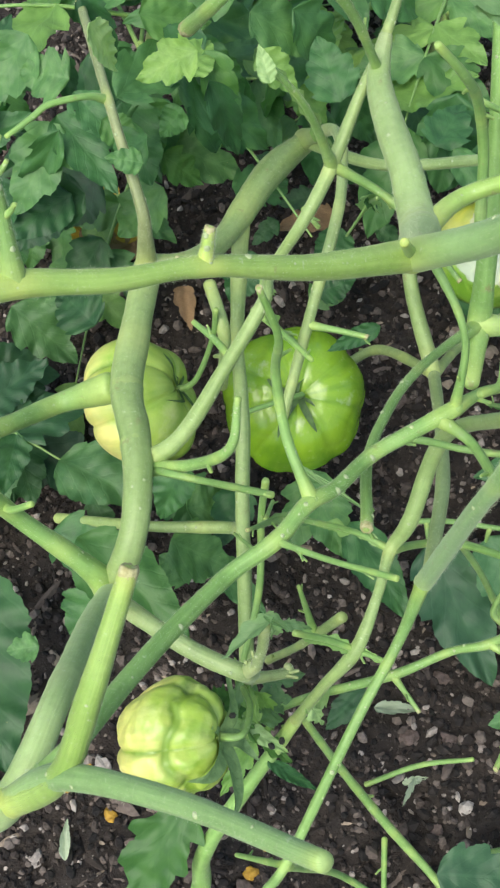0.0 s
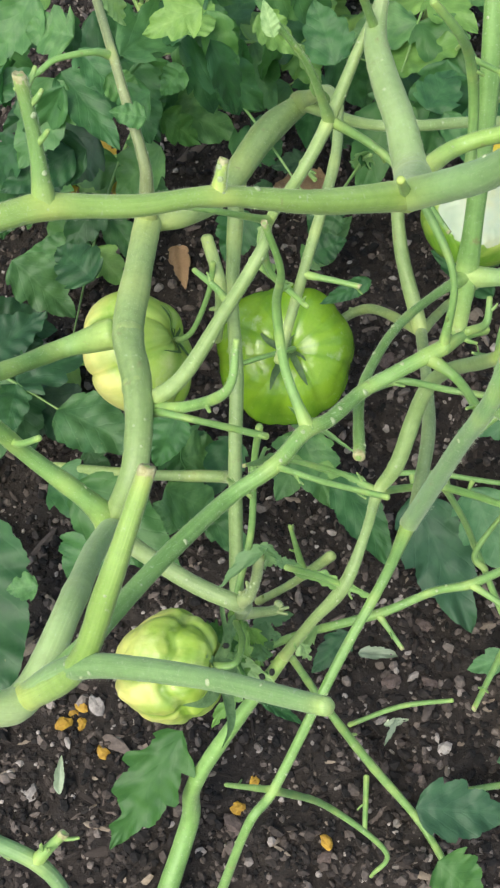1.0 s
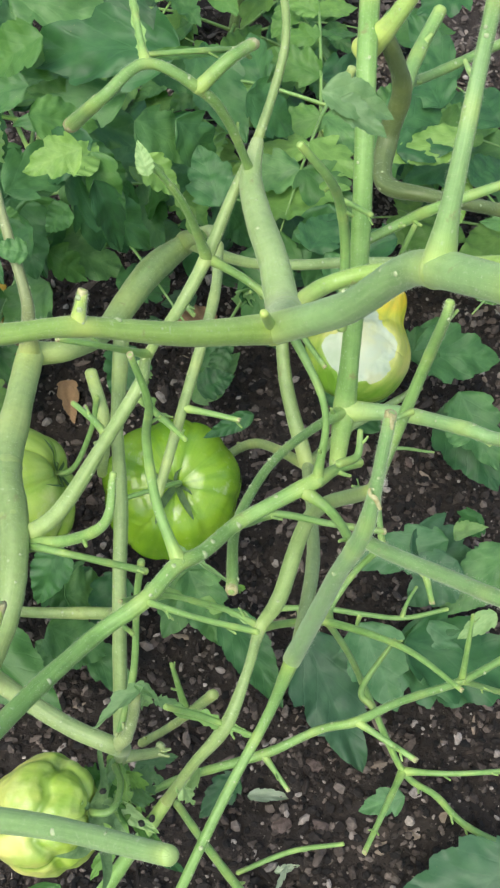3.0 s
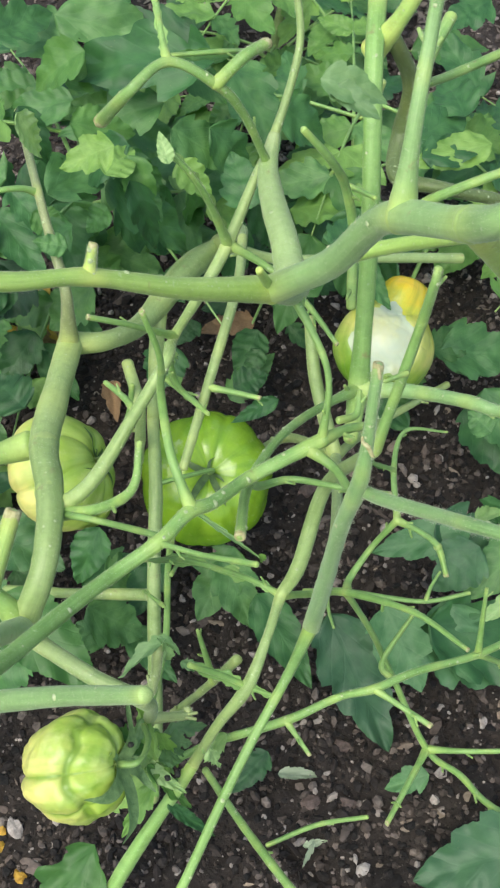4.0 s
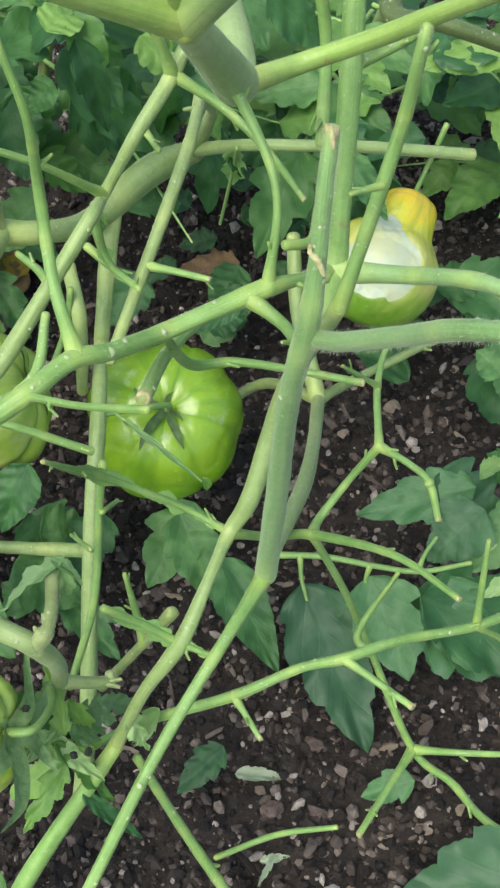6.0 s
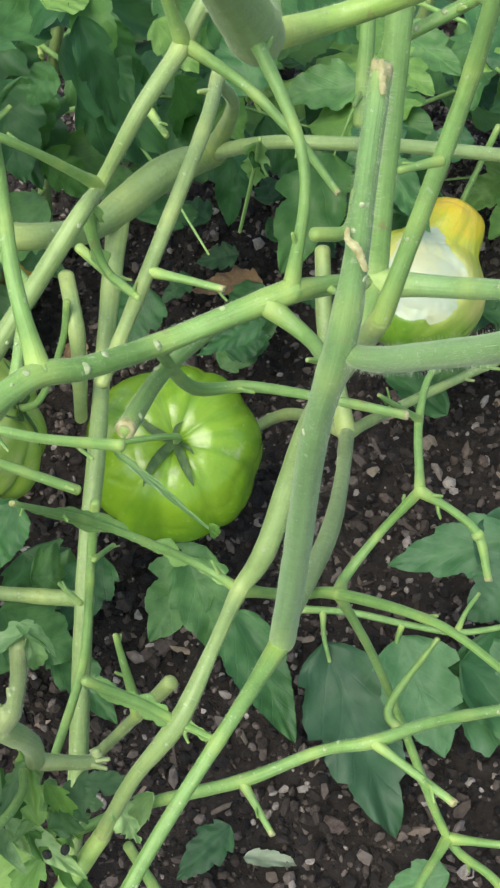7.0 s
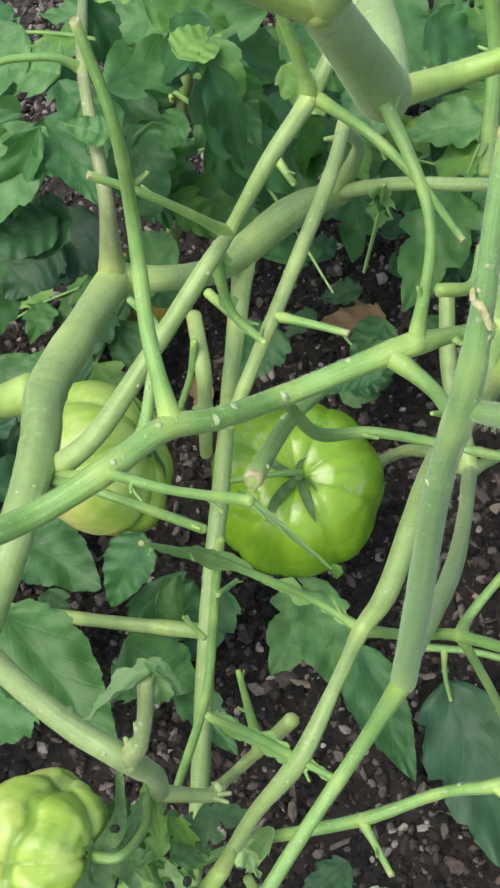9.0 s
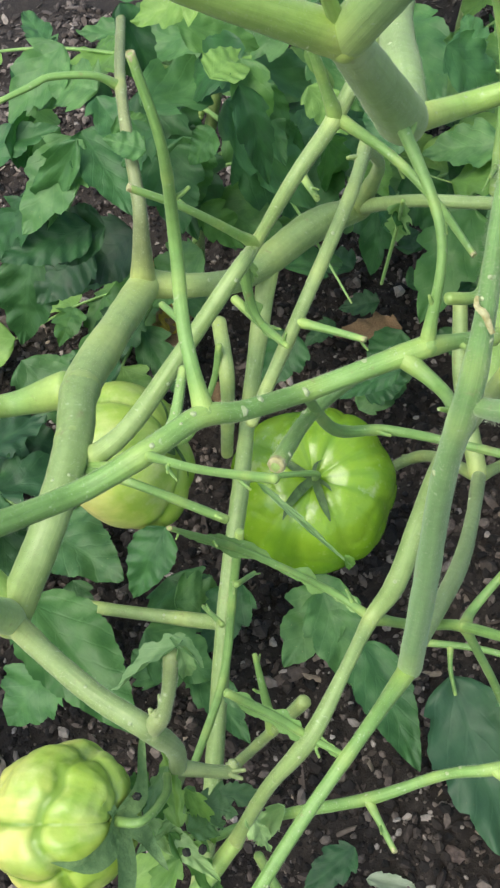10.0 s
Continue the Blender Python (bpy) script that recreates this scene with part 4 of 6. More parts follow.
stem(plant, "branch", STEM, (-0.0041, 0.0100, 0.3986, 2.3), (0.0046, 0.0198, 0.3930, 2.1), (0.0128, 0.0250, 0.3896, 1.9), foot=0.42)
stem(plant, "twig", STEM, (0.0017, 0.0022, 0.4266, 1.6), (0.0084, 0.0079, 0.4238, 1.5), (0.0087, 0.0165, 0.4277, 1.1))
stem(plant, "branch", STEM, (-0.0101, 0.0059, 0.3978, 2.2), (0.0027, -0.0021, 0.3961, 1.9), (0.0107, -0.0241, 0.4131, 1.7), cut=True, foot=0.42)
stem(plant, "branch", STEM, (-0.0511, -0.0370, 0.4126, 2.2), (-0.0616, -0.0185, 0.4207, 1.9), (-0.0667, -0.0043, 0.4408, 1.7), (-0.0646, -0.0080, 0.4713, 1.3), (-0.0701, -0.0043, 0.4918, 1.1), cut=True, knots=[0.35, 0.69], foot=0.42)
stem(plant, "branch", STEM, (0.0107, 0.0960, 0.3141, 3.0), (-0.0030, 0.0770, 0.3270, 2.2), (-0.0167, 0.0532, 0.3437, 2.1), (-0.0262, 0.0286, 0.3600, 2.0), (-0.0335, -0.0033, 0.3770, 2.1), (-0.0318, -0.0409, 0.4033, 2.3), cut=True, knots=[0.34, 0.73], foot=0.42)
stem(plant, "stem", STEM, (0.0092, 0.0674, 0.3104, 3.4), (0.0107, 0.0959, 0.3141, 5.1), (0.0099, 0.1117, 0.3404, 4.5), (0.0077, 0.1380, 0.3823, 4.5), (0.0039, 0.1659, 0.4168, 4.4), (0.0006, 0.1951, 0.4403, 4.5), (-0.0006, 0.2259, 0.4499, 4.6), knots=[0.13])
stem(plant, "branch", GREY, (0.0107, 0.0960, 0.3140, 4.2), (0.0378, 0.0952, 0.3178, 3.7), (0.0633, 0.0773, 0.3397, 3.3), (0.0823, 0.0733, 0.3395, 3.0), (0.1375, 0.1069, 0.2897, 3.4), knots=[0.22, 0.39, 0.52, 0.67, 0.83], foot=0.42)
stem(plant, "branch", STEM, (0.0040, 0.1495, 0.3693, 2.2), (0.0267, 0.1583, 0.3814, 2.4), (0.0398, 0.1560, 0.3962, 2.4), (0.0666, 0.1594, 0.4120, 2.1), knots=[0.51, 0.83])
stem(plant, "stem", LIME, (-0.0001, 0.2096, 0.4334, 6.3), (0.0095, 0.2074, 0.4519, 4.1), (0.0184, 0.2122, 0.4692, 3.8), knots=[0.37])
stem(plant, "branch", STEM, (0.0216, 0.2273, 0.3896, 3.5), (0.0290, 0.2611, 0.3870, 3.6), (0.0399, 0.2943, 0.3894, 3.4), knots=[0.51], foot=0.42)
stem(plant, "twig", STEM, (0.0208, 0.2242, 0.4032, 2.5), (0.0376, 0.2776, 0.3599, 2.6), (0.0857, 0.3259, 0.3496, 2.7), knots=[0.18, 0.42, 0.65, 0.84], foot=0.42)
stem(plant, "stem", DARK_STEM, (0.0068, 0.2075, 0.4467, 3.5), (0.0212, 0.2250, 0.4005, 4.5), (0.0195, 0.2262, 0.3679, 5.2), (0.0193, 0.2020, 0.3598, 4.7), (0.0413, 0.1897, 0.3666, 3.5), (0.0816, 0.2058, 0.3441, 3.4), knots=[0.26, 0.33])
stem(plant, "twig", STEM, (-0.0244, 0.1007, 0.4824, 1.4), (-0.0131, 0.1051, 0.4633, 1.8), (-0.0062, 0.1165, 0.4373, 2.1), (-0.0008, 0.1158, 0.4097, 2.2), (0.0021, 0.0945, 0.3817, 2.3), knots=[0.35, 0.53, 0.89])
stem(plant, "twig", STEM, (-0.0047, 0.1304, 0.4231, 1.3), (0.0077, 0.1172, 0.4305, 1.1))
broken = stem(plant, "stem", DOWNY, (-0.0002, 0.0000, 0.2263, 4.5), (0.0039, -0.0105, 0.3060, 4.1), (0.0074, -0.0213, 0.3820, 3.4), (0.0117, -0.0243, 0.4222, 3.3), (0.0128, -0.0204, 0.4430, 2.5), (0.0128, -0.0147, 0.4645, 2.2), (0.0130, -0.0087, 0.4804, 2.0), cut=True, knots=[0.07, 0.73, 0.81])
stem(plant, "stem", DOWNY, (0.0110, -0.0205, 0.4160, 2.2), (0.0200, -0.0311, 0.4277, 2.7), (0.0350, -0.0524, 0.4592, 2.5), (0.0500, -0.0737, 0.4908, 2.3), (0.0757, -0.0880, 0.5080, 2.3), (0.0973, -0.0940, 0.5130, 2.2), knots=[0.55])
stem(plant, "stem", STEM, (-0.0002, 0.0001, 0.2263, 3.9), (-0.0097, -0.0312, 0.2330, 2.6), (-0.0234, -0.0624, 0.2228, 2.5), (-0.0357, -0.0924, 0.2094, 2.5), (-0.0533, -0.1343, 0.1779, 2.5), (-0.0643, -0.1527, 0.1699, 2.4), (-0.0796, -0.1902, 0.0890, 2.8), knots=[0.17, 0.58])
stem(plant, "twig", STEM, (-0.0533, -0.1343, 0.1779, 2.2), (-0.0239, -0.1290, 0.0966, 2.0), (0.0138, -0.1464, 0.0662, 1.6), (0.0073, -0.1603, 0.0530, 1.1), knots=[0.19, 0.37, 0.59, 0.8, 0.96], foot=0.42)
stem(plant, "twig", STEM, (-0.0533, -0.1343, 0.1779, 2.0), (-0.0822, -0.1260, 0.1057, 1.3), knots=[0.32, 0.81], foot=0.42)
stem(plant, "twig", STEM, (0.0264, 0.0231, 0.4339, 1.3), (0.0177, 0.0172, 0.4347, 0.8))
stem(plant, "branch", STEM, (0.0183, 0.0132, 0.3897, 2.5), (0.0288, 0.0378, 0.4381, 2.1), (0.0318, 0.0407, 0.4671, 1.9), (0.0325, 0.0439, 0.4734, 1.7), knots=[0.31, 0.69], foot=0.10)
stem(plant, "stem", OLIVE, (-0.0573, -0.0605, 0.1570, 3.2), (-0.0440, -0.0504, 0.1995, 2.7), (-0.0296, -0.0369, 0.2263, 3.5), (-0.0220, -0.0120, 0.2386, 2.4), (-0.0178, 0.0113, 0.2373, 3.0), (-0.0100, 0.0217, 0.2536, 4.0), (-0.0002, 0.0445, 0.3010, 3.6), (0.0183, 0.0133, 0.3896, 2.8), knots=[0.43])
stem(plant, "branch", STEM, (-0.0572, -0.0605, 0.1570, 3.2), (-0.0638, -0.0694, 0.1461, 2.8), foot=0.1)
stem(plant, "branch", STEM, (-0.0178, 0.0113, 0.2373, 1.7), (-0.0311, 0.0171, 0.2373, 1.6), (-0.0460, 0.0165, 0.2479, 1.4), (-0.0686, 0.0084, 0.2728, 1.5), (-0.0805, -0.0151, 0.3169, 0.9), cut=True, knots=[0.35, 0.61, 0.88], remnant=0.003, foot=0.42)
stem(plant, "branch", STEM, (-0.0614, -0.0532, 0.4142, 1.2), (-0.0430, -0.0617, 0.4256, 1.0), (-0.0216, -0.0708, 0.4416, 1.1), knots=[0.8], foot=0.42)
stem(plant, "branch", STEM, (-0.0178, 0.0113, 0.2373, 2.2), (-0.0011, 0.0238, 0.2167, 2.1), (0.0167, 0.0227, 0.2257, 2.2), (0.0507, 0.0006, 0.2587, 1.7), (0.0756, -0.0245, 0.2785, 1.2), cut=True, knots=[0.35, 0.23, 0.69], foot=0.42)
stem(plant, "branch", STEM, (0.0167, 0.0227, 0.2257, 2.0), (0.0184, 0.0353, 0.2184, 2.0), (0.0287, 0.0511, 0.2280, 1.6), (0.0398, 0.0575, 0.2493, 2.0), knots=[0.55], foot=0.42)
stem(plant, "branch", STEM, (0.0398, 0.0575, 0.2493, 1.8), (0.0533, 0.0554, 0.2428, 1.5), (0.0637, 0.0514, 0.2358, 1.8), (0.0701, 0.0400, 0.2252, 1.5), cut=True, knots=[0.73], foot=0.42)
stem(plant, "twig", STEM, (0.0397, 0.0575, 0.2493, 1.6), (0.0354, 0.0873, 0.2557, 1.6), (0.0401, 0.1076, 0.2615, 1.1), (0.0627, 0.1070, 0.2655, 0.6), knots=[0.38], foot=0.42)
stem(plant, "twig", STEM, (0.0354, 0.0854, 0.2553, 1.4), (0.0196, 0.0720, 0.2834, 0.7), knots=[0.73], remnant=0.0016, foot=0.42)
stem(plant, "branch", STEM, (-0.0331, -0.0113, 0.3961, 1.3), (-0.0306, 0.0111, 0.3523, 2.0), (-0.0164, 0.0224, 0.3420, 1.7), (0.0046, 0.0171, 0.3490, 1.5), (0.0284, 0.0171, 0.3471, 1.4), cut=True, knots=[0.24, 0.57, 0.89], foot=0.42)
stem(plant, "stem", SCABBY, (0.0007, -0.0022, 0.2435, 3.2), (0.0079, 0.0627, 0.1985, 3.9), (0.0077, 0.1191, 0.1546, 3.5), (0.0042, 0.1805, 0.1074, 4.0))
stem(plant, "stem", OLIVE, (0.0041, 0.1805, 0.1074, 5.1), (-0.0147, 0.2207, 0.1366, 4.6), (-0.0237, 0.2550, 0.1627, 4.0))
stem(plant, "branch", OLIVE, (0.0042, 0.1805, 0.1074, 3.3), (0.0309, 0.2322, 0.0709, 2.8), (0.0833, 0.2753, 0.0730, 2.6), knots=[0.22, 0.4, 0.69, 0.94], foot=0.42)
stem(plant, "branch", OLIVE, (0.0042, 0.1806, 0.1073, 3.3), (-0.0327, 0.2177, 0.0644, 3.4), (-0.0648, 0.2030, 0.0465, 3.1), knots=[0.32, 0.63, 0.92], foot=0.42)
stem(plant, "branch", STEM, (0.0167, 0.0227, 0.2257, 1.8), (0.0350, 0.0278, 0.1653, 1.8), (0.0526, 0.0263, 0.1074, 2.0), (0.0842, 0.0009, 0.0448, 2.1), (0.1091, -0.0077, 0.0259, 2.3), (0.1367, -0.0218, 0.0067, 2.3), (0.1995, -0.0404, 0.0021, 2.2), knots=[0.58, 0.12, 0.24, 0.31, 0.43, 0.52, 0.64, 0.71, 0.79, 0.91, 0.98], foot=0.42)
stem(plant, "twig", STEM, (0.0842, 0.0010, 0.0447, 2.3), (0.1171, -0.0005, 0.0584, 1.7), (0.1773, 0.0135, 0.0434, 1.9), knots=[0.4, 0.69], foot=0.42)
stem(plant, "twig", STEM, (0.0842, 0.0010, 0.0447, 2.3), (0.0594, -0.0567, 0.0698, 1.6), cut=True, knots=[0.35, 0.75], foot=0.42)
stem(plant, "branch", STEM, (-0.0783, -0.0516, 0.1151, 2.1), (-0.0501, -0.0429, 0.1421, 2.3), (-0.0086, -0.0320, 0.1657, 2.5), (0.0189, -0.0199, 0.1796, 2.2), (0.0378, -0.0159, 0.1886, 2.4), (0.0611, -0.0007, 0.1833, 2.2), (0.0975, 0.0207, 0.1667, 2.3), (0.1291, 0.0439, 0.1582, 2.1), (0.1631, 0.0651, 0.1589, 2.0), knots=[0.3, 0.48, 0.73, 0.11, 0.19, 0.4, 0.62, 0.84, 0.93])
stem(plant, "twig", STEM, (0.0378, -0.0159, 0.1886, 1.8), (0.0695, -0.0325, 0.1877, 1.6), cut=True, foot=0.42)
stem(plant, "twig", STEM, (0.0505, 0.0070, 0.1469, 2.1), (0.0437, 0.0146, 0.1531, 1.9), (0.0580, 0.0363, 0.1775, 1.1), knots=[0.78])
stem(plant, "twig", STEM, (0.0975, 0.0207, 0.1667, 1.9), (0.0946, 0.0415, 0.2114, 1.1), knots=[0.6], foot=0.42)
stem(plant, "twig", STEM, (0.0975, 0.0207, 0.1667, 1.9), (0.1404, 0.0371, 0.1048, 1.5), cut=True, knots=[0.4, 0.68], foot=0.42)
stem(plant, "twig", STEM, (-0.0086, -0.0320, 0.1657, 1.7), (0.0063, -0.0489, 0.1629, 1.2), cut=True, foot=0.42)
stem(plant, "branch", STEM, (-0.0537, -0.0499, 0.1110, 2.2), (-0.0293, -0.0677, 0.0653, 2.5), (0.0020, -0.0904, 0.0230, 2.9), (0.0364, -0.1177, 0.0025, 2.5), (0.0599, -0.1473, 0.0022, 2.3), knots=[0.12, 0.27, 0.36, 0.47, 0.59, 0.68, 0.8, 0.92])
stem(plant, "twig", STEM, (-0.0133, -0.0660, 0.0137, 1.7), (0.0177, -0.0532, 0.0309, 1.7), (0.0485, -0.0486, 0.0478, 1.4), knots=[0.57])
stem(plant, "twig", STEM, (0.0016, -0.0957, 0.0018, 1.9), (0.0038, -0.1294, 0.0016, 1.6), knots=[0.46])
stem(plant, "twig", STEM, (-0.0584, -0.0403, 0.2558, 1.6), (-0.0428, -0.0368, 0.2376, 1.7), (-0.0296, -0.0370, 0.2264, 1.6), (-0.0144, -0.0424, 0.2307, 1.1), cut=True, knots=[0.62], remnant=0.0026)
stem(plant, "twig", OLIVE, (-0.0776, -0.0198, 0.1172, 2.5), (-0.0582, -0.0221, 0.1682, 2.2), (-0.0378, -0.0172, 0.2114, 3.0), knots=[0.7, 0.31, 0.54])
stem(plant, "twig", STEM, (-0.0510, -0.0209, 0.1842, 2.3), (-0.0609, -0.0059, 0.2182, 1.1), foot=0.42)
stem(plant, "branch", OLIVE, (-0.1214, 0.2223, 0.2042, 5.2), (-0.1192, 0.1666, 0.1534, 4.2), knots=[0.52], foot=0.2)
stem(plant, "stem", OLIVE, (-0.1192, 0.1666, 0.1534, 3.7), (-0.1086, 0.1137, 0.1487, 4.4), (-0.1045, 0.0726, 0.1252, 4.3), (-0.0994, 0.0298, 0.0878, 4.6), (-0.0949, -0.0101, 0.0465, 4.8), (-0.0951, -0.0428, 0.0042, 5.2))
stem(plant, "twig", STEM, (-0.0847, 0.0507, 0.2133, 2.1), (-0.0870, 0.0407, 0.1831, 2.0), (-0.0856, 0.0104, 0.1500, 2.1), (-0.0914, -0.0263, 0.1257, 1.9), knots=[0.34, 0.65, 0.83])
stem(plant, "twig", STEM, (-0.0837, 0.0370, 0.1919, 1.3), (-0.0829, 0.0566, 0.1704, 1.1))
stem(plant, "twig", STEM, (-0.0861, 0.0211, 0.1830, 1.5), (-0.1025, 0.0381, 0.1622, 1.0), knots=[0.69])
stem(plant, "branch", OLIVE, (-0.1027, 0.0577, 0.1120, 4.4), (-0.1154, 0.0690, 0.0860, 4.0), (-0.1630, 0.0671, 0.0788, 3.5), (-0.2354, 0.0780, 0.0441, 3.5), knots=[0.31, 0.63, 0.95])
stem(plant, "branch", OLIVE, (-0.1321, 0.1697, 0.2093, 3.6), (-0.1206, 0.1434, 0.1972, 3.6), (-0.1256, 0.1419, 0.1372, 3.2), knots=[0.31, 0.7])
stem(plant, "branch", STEM, (-0.1401, 0.0258, 0.2749, 3.9), (-0.1166, 0.0230, 0.2879, 2.9), (-0.0932, 0.0203, 0.3184, 2.3), (-0.0904, 0.0363, 0.3368, 1.6), knots=[0.24, 0.62], foot=0.42)
stem(plant, "twig", STEM, (-0.1402, 0.0258, 0.2750, 2.1), (-0.1134, 0.0171, 0.2889, 1.8), (-0.0756, 0.0193, 0.2730, 1.8), knots=[0.44, 0.72], foot=0.42)
stem(plant, "stem", SCABBY, (-0.1440, -0.0340, 0.2580, 4.6), (-0.1200, -0.0480, 0.2650, 4.2), (-0.0980, -0.0580, 0.2660, 4.1), (-0.0785, -0.0628, 0.2615, 4.0), (-0.0796, -0.0503, 0.2071, 3.6), (-0.0918, -0.0513, 0.1454, 3.3), knots=[0.47, 0.78])
stem(plant, "branch", SCABBY, (-0.0786, -0.0628, 0.2615, 2.5), (-0.0742, -0.0617, 0.2715, 3.0), (-0.0724, -0.0612, 0.2755, 2.5), (-0.0700, -0.0570, 0.2890, 2.4), (-0.0691, -0.0523, 0.3037, 2.7), knots=[0.26], foot=0.42)
stem(plant, "branch", SCABBY, (-0.0814, -0.0496, 0.1943, 2.6), (-0.0639, -0.0415, 0.1818, 2.7), (-0.0631, -0.0377, 0.1835, 2.1), foot=0.42)
stem(plant, "stem", STEM, (-0.0573, -0.0605, 0.1570, 3.4), (-0.1007, -0.1207, 0.0818, 4.8), (-0.1068, -0.1441, 0.0293, 5.9), (-0.1212, -0.2098, 0.0069, 6.7), knots=[0.06])
stem(plant, "branch", GREY, (-0.1315, -0.1759, 0.5266, 2.2), (-0.1256, -0.1838, 0.5222, 2.1), (-0.1170, -0.1940, 0.5166, 2.2), (-0.0979, -0.1997, 0.5127, 1.9), (-0.0904, -0.2067, 0.5026, 1.8), (-0.0863, -0.2173, 0.4896, 1.9), knots=[0.33, 0.59])
stem(plant, "twig", STEM, (-0.0979, -0.1997, 0.5127, 1.4), (-0.0913, -0.1934, 0.5202, 1.2), cut=True, foot=0.42)
stem(plant, "twig", STEM, (-0.1170, -0.1940, 0.5166, 1.5), (-0.1213, -0.1992, 0.5135, 1.3), cut=True, foot=0.42)
stem(plant, "branch", STEM, (-0.1575, -0.1559, 0.4429, 3.3), (-0.1493, -0.1498, 0.4583, 2.6), (-0.1421, -0.1461, 0.4677, 2.1), cut=True, foot=0.42)
stem(plant, "branch", LIME, (-0.1357, -0.1545, 0.4410, 3.3), (-0.1465, -0.1596, 0.4428, 3.0), (-0.1636, -0.1561, 0.4414, 3.0), knots=[0.78], foot=0.42)
stem(plant, "branch", STEM, (0.0371, -0.1134, 0.0024, 2.5), (0.0614, -0.0982, 0.0021, 2.1), (0.0967, -0.0871, 0.0021, 2.1), knots=[0.55, 0.91])
stem(plant, "twig", STEM, (-0.0911, 0.1747, 0.4498, 1.1), (-0.0699, 0.1841, 0.4462, 1.3), (-0.0567, 0.2003, 0.4349, 0.9), knots=[0.5])
stem(plant, "twig", STEM, (-0.1881, -0.0237, 0.3642, 1.8), (-0.1954, -0.0319, 0.3596, 1.5), (-0.2007, -0.0421, 0.3539, 1.1))
stem(plant, "leaf_stub", STEM, (-0.1870, -0.0152, 0.3140, 2.0), (-0.1810, -0.0180, 0.3190, 1.7), (-0.1715, -0.0171, 0.3260, 1.4))
stem(plant, "leaf_stub", LIME, (-0.2142, 0.0182, 0.3258, 1.8), (-0.1983, 0.0265, 0.3374, 1.2))
for tone, x, y, z, r, tint in ((LIME, -0.0269, 0.0121, 0.4907, 5.4, 0.5), (OLIVE, -0.1612, 0.1555, 0.2432, 7.6, 0.6), (OLIVE, -0.1532, 0.0668, 0.2725, 8.2, 0.25),
                               (OLIVE, -0.1460, -0.0325, 0.2548, 6.9, 0.7), (GREY, -0.1277, -0.1494, 0.4341, 5.5, 0.7), (GREY, 0.0282, -0.0441, 0.5932, 4.9, 0.5),
                               (GREY, 0.0120, -0.0210, 0.5689, 5.0, 0.7), (STEM, -0.0002, 0.0000, 0.2263, 4.5, 0.8), (STEM, 0.0107, 0.0960, 0.3141, 4.6, 0.5),
                               (STEM, -0.0041, 0.0100, 0.3986, 3.1, 0.3), (STEM, -0.0178, 0.0113, 0.2373, 2.8, 0.4), (STEM, -0.0511, -0.0370, 0.4126, 3.0, 0.3),
                               (SCABBY, -0.0785, -0.0628, 0.2615, 4.05, 0.3), (OLIVE, -0.1420, 0.0340, 0.2815, 7.4, 0.25), (STEM, 0.0167, 0.0227, 0.2257, 2.7, 0.6),
                               (STEM, 0.0398, 0.0575, 0.2493, 2.4, 0.7), (STEM, 0.0842, 0.0010, 0.0447, 2.7, 0.4), (STEM, 0.0975, 0.0207, 0.1667, 2.6, 0.4),
                               (STEM, 0.0637, 0.0514, 0.2358, 2.4, 0.5), (STEM, -0.0609, 0.1341, 0.3719, 3.2, 0.4), (STEM, -0.0676, 0.1537, 0.4540, 2.7, 0.8)):
    node(plant, tone, x, y, z, r, tint)
scar(plant, Vector((-0.0326, -0.0128, 0.3980)), Vector((0.21, -0.62, 0.75)), 0.0016, 28)
scar(plant, Vector((-0.0433, -0.0313, 0.4095)), Vector((0.26, -0.59, 0.76)), 0.0016, 28)
scar(plant, Vector((-0.0352, -0.0931, 0.2122)), Vector((0.15, -0.24, 0.96)), 0.0012, 21)
scar(plant, Vector((0.0972, 0.0198, 0.1686)), Vector((-0.13, -0.43, 0.89)), 0.0012, 14)
scar(plant, Vector((-0.0089, -0.0318, 0.1679)), Vector((0.08, -0.34, 0.94)), 0.0011, 42)
scar(plant, Vector((-0.0875, -0.0885, 0.4228)), Vector((0.46, -0.43, 0.78)), 0.0013, 14)
peel(broken, [(0.0150, -0.0228, 0.4442, 2.7), (0.0128, -0.0208, 0.4470, 3.3), (0.0108, -0.0198, 0.4490, 2.9), (0.0104, -0.0185, 0.4515, 2.4)], 0.0017, 91)
peel(broken, [(0.0138, -0.0110, 0.4770, 2.2), (0.0132, -0.0095, 0.4795, 2.5), (0.0125, -0.0082, 0.4825, 2.1)], 0.0014, 92)

stem(plant, "leaf_stalk", STEM, (-0.0072, 0.0852, 0.0850, 2.0), (0.0212, 0.0889, 0.0850, 1.8), (0.0501, 0.0878, 0.0850, 1.7), (0.0754, 0.0871, 0.0880, 1.6), (0.1018, 0.0934, 0.0950, 1.4))
stem(plant, "leaf_stalk", STEM, (0.0080, 0.0864, 0.0850, 1.5), (0.0105, 0.0775, 0.0765, 1.2), (0.0152, 0.0689, 0.0680, 1.0), foot=0.3)
stem(plant, "leaf_stalk", STEM, (0.0473, 0.0872, 0.0850, 1.5), (0.0462, 0.0823, 0.0785, 1.2), (0.0474, 0.0778, 0.0720, 1.0), foot=0.3)
stem(plant, "leaf_stalk", STEM, (0.0739, 0.0874, 0.0880, 1.5), (0.0768, 0.0974, 0.0900, 1.2), (0.0821, 0.1079, 0.0920, 1.0), foot=0.3)
